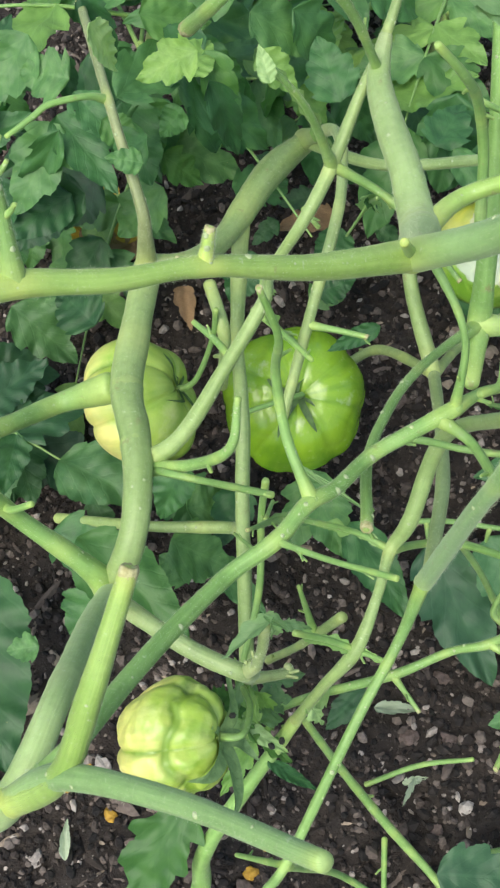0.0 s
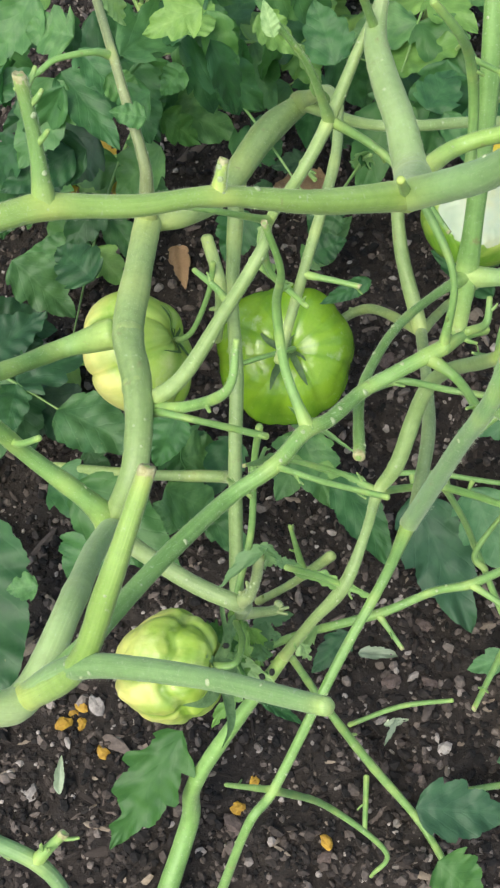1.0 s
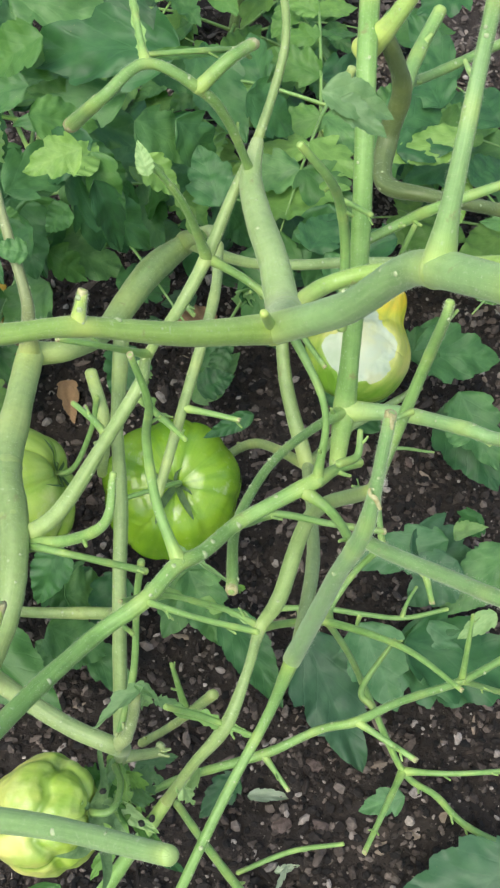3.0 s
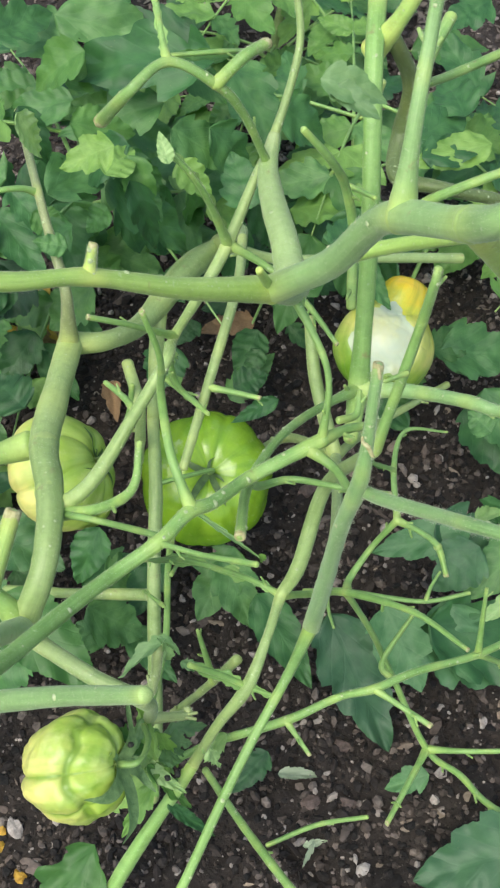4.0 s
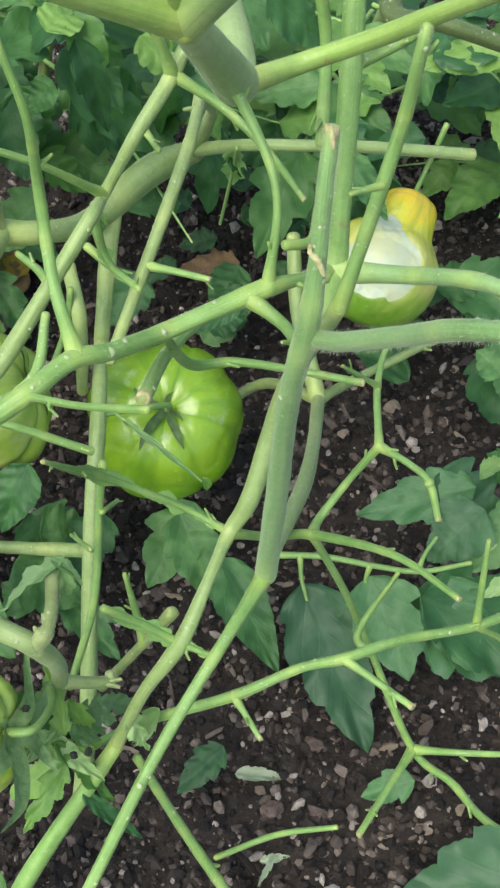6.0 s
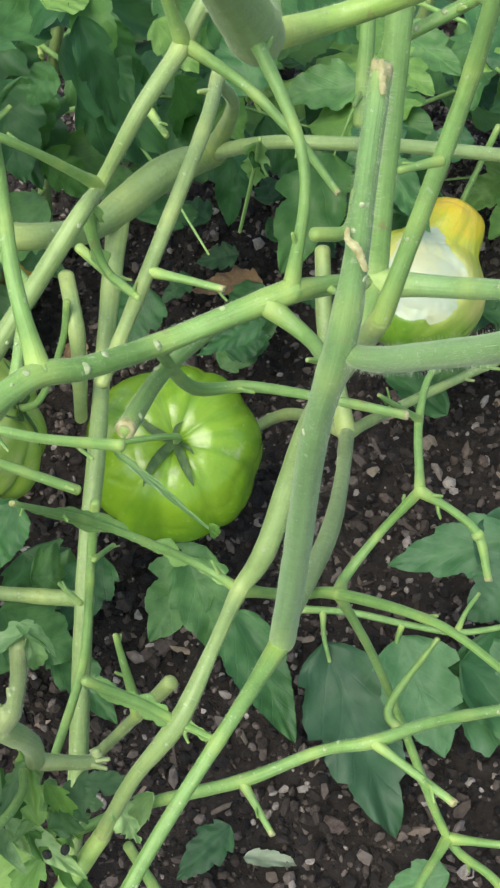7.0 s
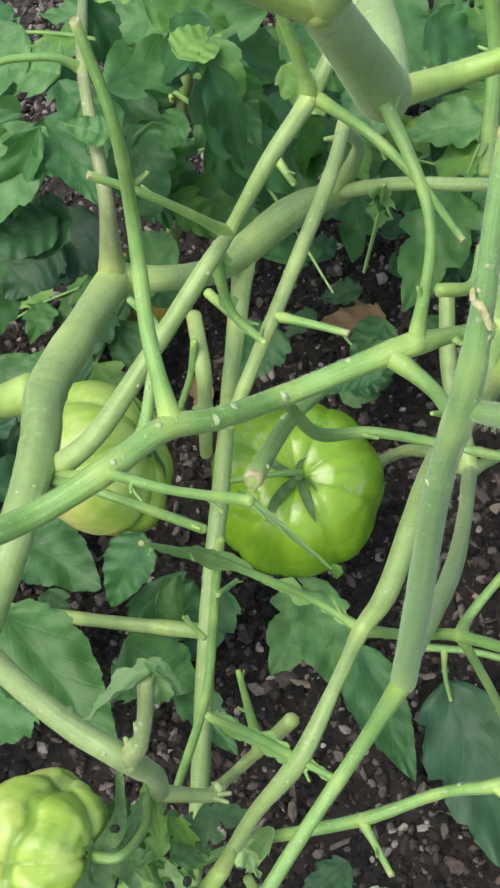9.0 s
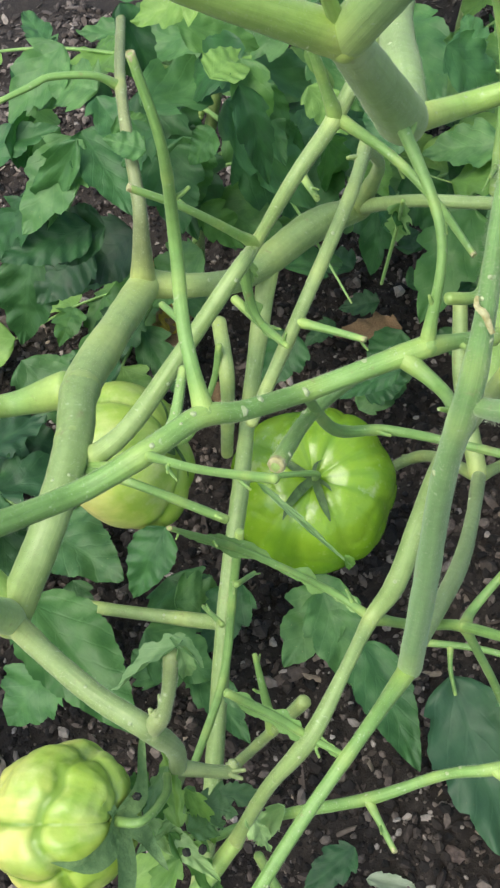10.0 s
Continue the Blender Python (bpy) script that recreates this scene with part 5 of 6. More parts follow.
stem(plant, "leaf_stalk", STEM, (-0.1820, 0.2110, 0.3110, 2.3), (-0.1905, 0.2030, 0.3220, 1.9), (-0.2064, 0.1921, 0.3270, 1.7), (-0.2134, 0.1838, 0.3266, 1.6), (-0.2239, 0.1714, 0.3261, 1.3), foot=0.3)
stem(plant, "leaf_stalk", STEM, (-0.2376, 0.2623, 0.2160, 1.7), (-0.2406, 0.2404, 0.2074, 1.5), (-0.2421, 0.2294, 0.2031, 1.2), foot=0.3)
# leaflets, from the soil up
leaf(plant, (-0.059, 0.120, 0.070), (-0.079, 0.070, 0.050), 0.045, 0, "lobed", face=(0.09, -0.25, 0.93))
leaf(plant, (-0.067, 0.112, 0.070), (-0.039, 0.069, 0.050), 0.039, 1, "leaf", face=(0.07, -0.25, 0.94))
leaf(plant, (-0.040, 0.091, 0.060), (0.005, 0.035, 0.040), 0.035, 2, "plain", face=(0.04, -0.23, 0.95))
leaf(plant, (0.011, 0.078, 0.070), (0.063, 0.001, 0.025), 0.055, 3, "leaf", FRESH, face=(-0.01, -0.21, 0.96))
leaf(plant, (0.048, 0.084, 0.080), (0.078, 0.034, 0.060), 0.048, 4, "lobed", FRESH, face=(-0.03, -0.23, 0.95))
leaf(plant, (0.090, 0.091, 0.080), (0.108, 0.045, 0.060), 0.048, 5, "lobed", FRESH, face=(-0.06, -0.24, 0.94))
leaf(plant, (0.101, 0.140, 0.100), (0.035, 0.123, 0.080), 0.035, 6, "leaf", FRESH, face=(-0.03, -0.29, 0.92))
leaf(plant, (0.107, 0.126, 0.100), (0.078, 0.099, 0.080), 0.043, 7, "leaf", FRESH, face=(-0.06, -0.28, 0.92))
leaf(plant, (0.163, -0.051, 0.050), (0.081, -0.080, 0.030), 0.062, 8, "leaf", FRESH, face=(-0.06, -0.14, 0.98))
leaf(plant, (0.175, -0.076, 0.030), (0.098, -0.097, 0.020), 0.054, 9, "leaf", FRESH, face=(-0.07, -0.13, 0.98))
leaf(plant, (-0.020, -0.006, 0.020), (-0.042, -0.035, 0.012), 0.023, 10, "leaf", face=(0.04, -0.17, 0.97))
leaf(plant, (0.088, -0.011, 0.030), (0.059, -0.021, 0.020), 0.022, 11, "lobed", FRESH, face=(-0.07, -0.13, 0.98))
leaf(plant, (0.104, 0.271, 0.060), (0.146, 0.211, 0.050), 0.057, 12, "leaf", face=(-0.06, -0.31, 0.90))
leaf(plant, (0.074, 0.313, 0.080), (0.138, 0.302, 0.070), 0.049, 13, "leaf", face=(-0.05, -0.34, 0.88))
leaf(plant, (0.024, 0.298, 0.060), (0.082, 0.306, 0.090), 0.049, 0, "leaf", face=(-0.01, -0.34, 0.88))
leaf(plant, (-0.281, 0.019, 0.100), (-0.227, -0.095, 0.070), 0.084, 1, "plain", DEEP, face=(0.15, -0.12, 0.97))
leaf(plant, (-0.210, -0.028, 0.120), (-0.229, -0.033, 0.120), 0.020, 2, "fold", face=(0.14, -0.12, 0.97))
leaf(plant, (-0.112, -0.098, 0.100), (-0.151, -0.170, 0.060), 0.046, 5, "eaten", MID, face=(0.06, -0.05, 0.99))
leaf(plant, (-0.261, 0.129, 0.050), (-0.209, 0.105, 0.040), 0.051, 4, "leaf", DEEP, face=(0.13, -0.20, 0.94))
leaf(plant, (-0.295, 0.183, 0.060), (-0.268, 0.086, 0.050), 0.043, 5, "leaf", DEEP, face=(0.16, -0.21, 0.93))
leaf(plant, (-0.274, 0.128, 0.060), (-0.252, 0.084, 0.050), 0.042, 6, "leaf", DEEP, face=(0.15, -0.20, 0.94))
leaf(plant, (-0.236, 0.065, 0.050), (-0.180, 0.050, 0.060), 0.045, 7, "lobed", face=(0.12, -0.17, 0.96))
leaf(plant, (-0.151, 0.058, 0.080), (-0.113, 0.054, 0.050), 0.047, 8, "leaf", face=(0.07, -0.17, 0.97))
leaf(plant, (-0.147, 0.088, 0.060), (-0.116, 0.103, 0.050), 0.041, 9, "leaf", face=(0.07, -0.20, 0.96))
leaf(plant, (-0.198, 0.037, 0.130), (-0.125, -0.011, 0.120), 0.050, 10, "plain", MID, face=(0.18, -0.19, 0.93))
leaf(plant, (-0.142, 0.088, 0.140), (-0.155, 0.058, 0.110), 0.028, 11, "plain", face=(0.16, -0.24, 0.92))
leaf(plant, (-0.185, 0.015, 0.100), (-0.203, -0.013, 0.080), 0.041, 12, "leaf", face=(0.20, -0.17, 0.93))
leaf(plant, (-0.159, 0.108, 0.050), (-0.129, 0.083, 0.050), 0.047, 13, "leaf", face=(0.14, -0.23, 0.93))
leaf(plant, (-0.113, 0.109, 0.060), (-0.124, 0.067, 0.050), 0.033, 0, "leaf", face=(0.12, -0.23, 0.93))
leaf(plant, (-0.130, 0.063, 0.040), (-0.088, 0.032, 0.030), 0.027, 1, "leaf", face=(0.11, -0.20, 0.95))
leaf(plant, (-0.215, 0.291, 0.300), (-0.195, 0.279, 0.260), 0.022, 2, "fold", face=(0.13, -0.36, 0.84))
leaf(plant, (-0.220, 0.258, 0.270), (-0.251, 0.263, 0.270), 0.038, 3, "lobed", face=(0.15, -0.34, 0.85))
leaf(plant, (-0.188, 0.240, 0.280), (-0.152, 0.293, 0.270), 0.038, 4, "lobed", face=(0.11, -0.36, 0.85))
leaf(plant, (-0.161, 0.199, 0.300), (-0.185, 0.194, 0.280), 0.028, 5, "lobed", face=(0.12, -0.33, 0.88))
leaf(plant, (-0.229, 0.248, 0.250), (-0.188, 0.207, 0.240), 0.032, 6, "leaf", face=(0.14, -0.32, 0.87))
leaf(plant, (-0.226, 0.242, 0.250), (-0.252, 0.198, 0.220), 0.042, 7, "lobed", face=(0.16, -0.31, 0.87))
leaf(plant, (-0.202, 0.286, 0.220), (-0.183, 0.255, 0.180), 0.045, 8, "leaf", face=(0.11, -0.33, 0.87))
leaf(plant, (-0.186, 0.306, 0.160), (-0.133, 0.299, 0.140), 0.049, 9, "lobed", face=(0.08, -0.33, 0.88))
leaf(plant, (-0.167, 0.306, 0.200), (-0.118, 0.307, 0.160), 0.047, 10, "lobed", face=(0.07, -0.34, 0.87))
leaf(plant, (-0.204, 0.368, 0.220), (-0.121, 0.371, 0.200), 0.047, 11, "plain", face=(0.09, -0.38, 0.84))
leaf(plant, (-0.129, 0.335, 0.250), (-0.085, 0.336, 0.220), 0.038, 12, "leaf", face=(0.05, -0.38, 0.85))
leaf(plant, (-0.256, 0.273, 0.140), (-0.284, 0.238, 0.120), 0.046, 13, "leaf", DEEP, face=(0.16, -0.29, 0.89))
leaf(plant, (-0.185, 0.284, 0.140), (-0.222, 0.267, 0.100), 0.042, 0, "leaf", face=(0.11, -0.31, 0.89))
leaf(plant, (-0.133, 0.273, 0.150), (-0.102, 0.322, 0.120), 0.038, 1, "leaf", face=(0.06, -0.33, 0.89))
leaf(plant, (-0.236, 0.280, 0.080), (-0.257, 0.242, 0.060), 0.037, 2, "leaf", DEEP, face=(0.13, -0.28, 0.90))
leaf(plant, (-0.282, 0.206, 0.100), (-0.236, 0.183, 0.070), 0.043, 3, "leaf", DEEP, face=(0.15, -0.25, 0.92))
leaf(plant, (-0.246, 0.279, 0.280), (-0.272, 0.246, 0.250), 0.039, 4, "lobed", face=(0.17, -0.34, 0.85))
leaf(plant, (-0.099, 0.344, 0.300), (-0.216, 0.359, 0.280), 0.058, 5, "lobed", face=(0.09, -0.40, 0.82))
leaf(plant, (-0.135, 0.348, 0.260), (-0.209, 0.331, 0.240), 0.039, 6, "lobed", face=(0.10, -0.38, 0.83))
leaf(plant, (-0.141, 0.266, 0.300), (-0.190, 0.266, 0.260), 0.036, 7, "leaf", face=(0.10, -0.36, 0.85))
leaf(plant, (-0.162, 0.288, 0.250), (-0.112, 0.290, 0.180), 0.046, 8, "leaf", face=(0.08, -0.35, 0.87))
leaf(plant, (-0.207, 0.313, 0.200), (-0.176, 0.279, 0.160), 0.052, 9, "leaf", face=(0.11, -0.34, 0.87))
leaf(plant, (-0.106, 0.460, 0.200), (-0.062, 0.384, 0.200), 0.051, 10, "leaf", face=(0.03, -0.40, 0.83))
leaf(plant, (-0.102, 0.339, 0.250), (-0.073, 0.347, 0.200), 0.040, 11, "lobed", face=(0.04, -0.38, 0.85))
leaf(plant, (-0.064, 0.400, 0.220), (-0.023, 0.409, 0.180), 0.043, 12, "leaf", face=(0.01, -0.39, 0.84))
leaf(plant, (-0.157, 0.305, 0.260), (-0.126, 0.278, 0.220), 0.027, 13, "plain", face=(0.14, -0.41, 0.78))
leaf(plant, (-0.226, 0.330, 0.220), (-0.190, 0.305, 0.170), 0.042, 0, "leaf", face=(0.18, -0.39, 0.79))
leaf(plant, (-0.218, 0.231, 0.200), (-0.265, 0.224, 0.180), 0.039, 1, "plain", DEEP, face=(0.22, -0.35, 0.81))
leaf(plant, (-0.130, 0.312, 0.220), (-0.154, 0.313, 0.160), 0.031, 2, "lobed", face=(0.13, -0.40, 0.80))
leaf(plant, (-0.120, 0.371, 0.180), (-0.089, 0.353, 0.140), 0.040, 3, "leaf", face=(0.10, -0.41, 0.80))
leaf(plant, (-0.088, 0.345, 0.160), (-0.089, 0.321, 0.100), 0.034, 4, "lobed", face=(0.08, -0.39, 0.83))
leaf(plant, (-0.078, 0.381, 0.140), (-0.048, 0.364, 0.100), 0.038, 5, "leaf", face=(0.06, -0.41, 0.82))
leaf(plant, (-0.135, 0.238, 0.300), (-0.116, 0.224, 0.250), 0.021, 6, "fold", face=(0.15, -0.41, 0.78))
leaf(plant, (-0.031, 0.420, 0.160), (-0.055, 0.391, 0.130), 0.042, 7, "leaf", face=(0.05, -0.43, 0.79))
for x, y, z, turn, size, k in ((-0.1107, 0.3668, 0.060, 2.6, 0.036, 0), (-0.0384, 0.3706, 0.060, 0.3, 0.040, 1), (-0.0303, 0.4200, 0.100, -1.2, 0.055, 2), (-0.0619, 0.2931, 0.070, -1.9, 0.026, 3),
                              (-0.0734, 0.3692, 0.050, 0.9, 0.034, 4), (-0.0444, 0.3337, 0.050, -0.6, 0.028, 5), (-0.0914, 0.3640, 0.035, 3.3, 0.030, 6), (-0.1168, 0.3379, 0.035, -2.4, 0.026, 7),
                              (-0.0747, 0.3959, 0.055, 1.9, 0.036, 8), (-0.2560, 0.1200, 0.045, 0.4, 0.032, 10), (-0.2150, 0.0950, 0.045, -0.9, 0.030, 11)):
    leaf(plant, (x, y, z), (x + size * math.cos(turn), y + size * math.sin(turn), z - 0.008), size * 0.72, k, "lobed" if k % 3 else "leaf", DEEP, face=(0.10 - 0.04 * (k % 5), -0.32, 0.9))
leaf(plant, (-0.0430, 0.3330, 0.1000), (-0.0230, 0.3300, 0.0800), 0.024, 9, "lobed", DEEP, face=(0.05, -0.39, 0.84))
leaf(plant, (-0.033, 0.134, 0.240), (-0.061, 0.127, 0.220), 0.012, 9, "plain", face=(0.08, -0.35, 0.87))
leaf(plant, (-0.084, 0.317, 0.160), (-0.067, 0.328, 0.140), 0.020, 10, "lobed", face=(0.08, -0.40, 0.82))
leaf(plant, (-0.118, 0.330, 0.200), (-0.116, 0.362, 0.120), 0.030, 11, "leaf", face=(0.11, -0.41, 0.80))
leaf(plant, (-0.155, 0.252, 0.260), (-0.170, 0.245, 0.240), 0.019, 12, "plain", face=(0.17, -0.40, 0.78))
leaf(plant, (-0.190, 0.290, 0.220), (-0.180, 0.276, 0.180), 0.036, 13, "leaf", face=(0.18, -0.39, 0.79))
leaf(plant, (0.015, 0.361, 0.120), (-0.000, 0.340, 0.080), 0.039, 0, "leaf", face=(0.02, -0.40, 0.83))
leaf(plant, (0.059, 0.254, 0.040), (0.009, 0.291, 0.040), 0.025, 1, "leaf", face=(-0.00, -0.35, 0.88))
leaf(plant, (0.043, 0.380, 0.200), (0.091, 0.403, 0.200), 0.033, 2, "lobed", face=(-0.06, -0.38, 0.84))
leaf(plant, (0.001, 0.345, 0.180), (-0.003, 0.308, 0.120), 0.047, 3, "leaf", face=(-0.02, -0.35, 0.88))
leaf(plant, (0.074, 0.287, 0.100), (0.141, 0.297, 0.090), 0.049, 4, "leaf", face=(-0.09, -0.31, 0.89))
leaf(plant, (0.073, 0.425, 0.200), (0.052, 0.478, 0.200), 0.040, 5, "leaf", face=(-0.06, -0.40, 0.82))
leaf(plant, (0.117, 0.414, 0.200), (0.097, 0.456, 0.200), 0.040, 6, "leaf", face=(-0.09, -0.40, 0.82))
leaf(plant, (0.102, 0.397, 0.160), (0.128, 0.428, 0.160), 0.037, 7, "lobed", face=(-0.09, -0.38, 0.84))
leaf(plant, (0.110, 0.270, 0.080), (0.143, 0.220, 0.060), 0.045, 8, "leaf", face=(-0.10, -0.28, 0.91))
leaf(plant, (0.077, 0.143, 0.100), (0.127, 0.129, 0.080), 0.049, 9, "lobed", FRESH, face=(-0.09, -0.23, 0.94))
leaf(plant, (0.118, 0.151, 0.120), (0.107, 0.143, 0.100), 0.026, 10, "fold", face=(-0.10, -0.24, 0.93))
leaf(plant, (0.056, 0.303, 0.050), (0.050, 0.273, 0.040), 0.034, 11, "leaf", face=(-0.05, -0.30, 0.91))
leaf(plant, (-0.082, 0.262, 0.040), (-0.052, 0.299, 0.060), 0.030, 12, "leaf", face=(0.02, -0.30, 0.91))
leaf(plant, (-0.079, 0.261, 0.060), (-0.054, 0.271, 0.070), 0.028, 13, "leaf", face=(0.02, -0.29, 0.92))
leaf(plant, (-0.070, 0.298, 0.220), (-0.088, 0.331, 0.240), 0.037, 0, "leaf", face=(0.03, -0.37, 0.86))
leaf(plant, (-0.001, 0.312, 0.200), (0.023, 0.297, 0.150), 0.043, 1, "leaf", face=(-0.03, -0.34, 0.88))
leaf(plant, (-0.010, 0.286, 0.200), (0.005, 0.322, 0.200), 0.035, 2, "leaf", face=(-0.02, -0.35, 0.87))
leaf(plant, (-0.227, 0.427, 0.260), (-0.135, 0.428, 0.240), 0.054, 3, "lobed", face=(0.12, -0.42, 0.79))
leaf(plant, (-0.261, 0.389, 0.270), (-0.228, 0.433, 0.260), 0.041, 4, "lobed", face=(0.16, -0.41, 0.78))
leaf(plant, (-0.121, 0.389, 0.200), (-0.089, 0.375, 0.160), 0.047, 5, "leaf", face=(0.08, -0.39, 0.83))
leaf(plant, (-0.177, 0.350, 0.200), (-0.131, 0.313, 0.150), 0.055, 6, "leaf", face=(0.11, -0.37, 0.84))
leaf(plant, (-0.231, 0.289, 0.140), (-0.267, 0.261, 0.120), 0.052, 7, "leaf", DEEP, face=(0.16, -0.33, 0.86))
leaf(plant, (-0.124, 0.266, 0.100), (-0.137, 0.235, 0.080), 0.039, 8, "leaf", face=(0.09, -0.32, 0.89))
leaf(plant, (-0.067, 0.318, 0.060), (-0.079, 0.278, 0.050), 0.032, 9, "plain", face=(0.06, -0.33, 0.89))
leaf(plant, (0.083, 0.508, 0.240), (0.050, 0.476, 0.240), 0.038, 10, "lobed", face=(-0.02, -0.44, 0.78))
leaf(plant, (0.105, 0.434, 0.150), (0.058, 0.398, 0.160), 0.044, 11, "lobed", face=(-0.03, -0.40, 0.83))
leaf(plant, (0.036, 0.395, 0.200), (0.075, 0.438, 0.200), 0.051, 12, "leaf", face=(-0.02, -0.41, 0.82))
leaf(plant, (0.035, 0.331, 0.140), (0.008, 0.332, 0.100), 0.044, 13, "leaf", face=(0.00, -0.36, 0.86))
leaf(plant, (-0.277, 0.274, 0.250), (-0.268, 0.314, 0.260), 0.022, 0, "lobed", face=(0.24, -0.39, 0.76))
leaf(plant, (-0.212, 0.241, 0.280), (-0.183, 0.215, 0.270), 0.025, 1, "lobed", face=(0.20, -0.39, 0.78))
leaf(plant, (-0.261, 0.234, 0.260), (-0.264, 0.251, 0.220), 0.033, 2, "leaf", face=(0.24, -0.37, 0.78))
leaf(plant, (-0.238, 0.261, 0.220), (-0.274, 0.238, 0.200), 0.028, 3, "plain", face=(0.23, -0.36, 0.80))
leaf(plant, (-0.243, 0.304, 0.120), (-0.275, 0.265, 0.100), 0.040, 4, "leaf", face=(0.20, -0.35, 0.83))
leaf(plant, (-0.288, 0.262, 0.140), (-0.299, 0.228, 0.080), 0.046, 5, "leaf", DEEP, face=(0.23, -0.32, 0.83))
leaf(plant, (-0.083, 0.115, 0.442), (-0.088, 0.123, 0.453), 0.008, 6, "plain", PALE, face=(0.06, -0.37, 0.85))
leaf(plant, (-0.0190, 0.1015, 0.5080), (0.0070, 0.0975, 0.5070), 0.017, 7, "fold", PALE, face=(-0.03, -0.40, 0.82))
leaf(plant, (-0.0150, 0.1000, 0.5060), (0.0050, 0.0900, 0.5020), 0.013, 8, "fold", PALE, face=(-0.03, -0.39, 0.83))
leaf(plant, (-0.0655, -0.0490, 0.3080), (-0.0874, -0.0653, 0.2980), 0.0100, 9, "fold", PALE, face=(-0.10, 0.35, 0.93), name="leaf_remnant")
leaf(plant, (-0.0700, -0.0495, 0.3085), (-0.0568, -0.0495, 0.3000), 0.0080, 10, "fold", PALE, face=(0.10, 0.30, 0.94), name="leaf_remnant")
leaf(plant, (-0.0665, -0.0500, 0.3065), (-0.0621, -0.0560, 0.2850), 0.0075, 11, "fold", PALE, face=(0.30, -0.30, 0.90), name="leaf_remnant")
leaf(plant, (-0.067, -0.027, 0.222), (-0.051, -0.026, 0.215), 0.008, 12, "eaten", PALE, face=(0.10, -0.20, 0.95))
leaf(plant, (-0.085, 0.094, 0.334), (-0.085, 0.096, 0.314), 0.008, 13, "fold", PALE, face=(0.14, -0.36, 0.84))
leaf(plant, (-0.0422, 0.1735, 0.3000), (-0.0500, 0.1890, 0.2580), 0.0170, 1, "eaten", PALE, face=(0.09, -0.55, 0.80), name="leaf_remnant")
stem(plant, "leaf_stalk", STEM, (-0.0410, 0.1640, 0.3100, 1.0), (-0.0450, 0.1790, 0.2860, 0.9), (-0.0500, 0.1890, 0.2580, 0.9), (-0.0570, 0.2028, 0.2200, 0.8))
leaf(plant, (-0.047, 0.178, 0.292), (-0.040, 0.184, 0.274), 0.012, 2, "eaten", face=(0.08, -0.41, 0.81))
leaf(plant, (-0.091, -0.066, 0.175), (-0.058, -0.077, 0.156), 0.011, 3, "plain", PALE, face=(0.08, -0.16, 0.97))
leaf(plant, (-0.090, -0.068, 0.167), (-0.067, -0.071, 0.152), 0.010, 4, "plain", PALE, face=(0.08, -0.16, 0.97))
leaf(plant, (-0.091, -0.068, 0.188), (-0.108, -0.106, 0.181), 0.012, 5, "plain", PALE, face=(0.10, -0.16, 0.97))
leaf(plant, (-0.093, -0.067, 0.189), (-0.074, -0.053, 0.169), 0.013, 6, "eaten", MID, face=(0.09, -0.18, 0.96))
leaf(plant, (-0.078, -0.051, 0.163), (-0.059, -0.049, 0.157), 0.016, 7, "eaten", PALE, face=(0.07, -0.18, 0.97))
leaf(plant, (-0.070, -0.080, 0.140), (-0.042, -0.087, 0.109), 0.009, 8, "plain", face=(0.06, -0.15, 0.98))
leaf(plant, (-0.041, -0.042, 0.162), (-0.056, -0.053, 0.128), 0.013, 9, "fold", PALE, face=(0.06, -0.18, 0.97))
leaf(plant, (-0.075, -0.070, 0.187), (-0.089, -0.042, 0.203), 0.012, 10, "eaten", MID, face=(0.09, -0.18, 0.96))
leaf(plant, (-0.078, -0.038, 0.136), (-0.054, -0.027, 0.128), 0.014, 11, "eaten", PALE, face=(0.07, -0.18, 0.96))
leaf(plant, (-0.107, -0.080, 0.113), (-0.079, -0.057, 0.139), 0.020, 12, "eaten", MID, face=(0.09, -0.16, 0.97))
leaf(plant, (-0.051, -0.055, 0.182), (-0.040, -0.062, 0.157), 0.013, 13, "eaten", PALE, face=(0.08, -0.15, 0.97))
leaf(plant, (-0.074, -0.067, 0.175), (-0.063, -0.052, 0.156), 0.015, 0, "eaten", PALE, face=(0.10, -0.14, 0.97))
leaf(plant, (-0.069, -0.070, 0.160), (-0.083, -0.069, 0.174), 0.013, 1, "eaten", MID, face=(0.11, -0.13, 0.97))
leaf(plant, (0.099, 0.131, 0.128), (0.112, 0.123, 0.157), 0.015, 2, "fold", PALE, face=(-0.05, -0.28, 0.92))
leaf(plant, (0.108, 0.198, 0.131), (0.091, 0.210, 0.137), 0.024, 3, "leaf", face=(-0.05, -0.31, 0.90))
leaf(plant, (0.031, -0.117, 0.050), (0.092, -0.112, 0.040), 0.042, 4, "leaf", FRESH, face=(-0.07, -0.07, 0.99))
leaf(plant, (0.046, -0.146, 0.050), (0.078, -0.167, 0.040), 0.041, 5, "leaf", MID, face=(-0.07, -0.04, 0.99))
leaf(plant, (-0.093, 0.180, 0.444), (-0.056, 0.195, 0.439), 0.007, 6, "plain", MID, face=(0.05, -0.40, 0.82))
leaf(plant, (-0.184, 0.346, 0.300), (-0.225, 0.333, 0.280), 0.037, 7, "fold", MID, face=(0.12, -0.39, 0.82))
leaf(plant, (-0.166, 0.355, 0.240), (-0.201, 0.354, 0.250), 0.029, 8, "fold", MID, face=(0.10, -0.38, 0.83))
leaf(plant, (-0.190, 0.215, 0.290), (-0.166, 0.205, 0.280), 0.021, 9, "plain", MID, face=(0.20, -0.39, 0.79))
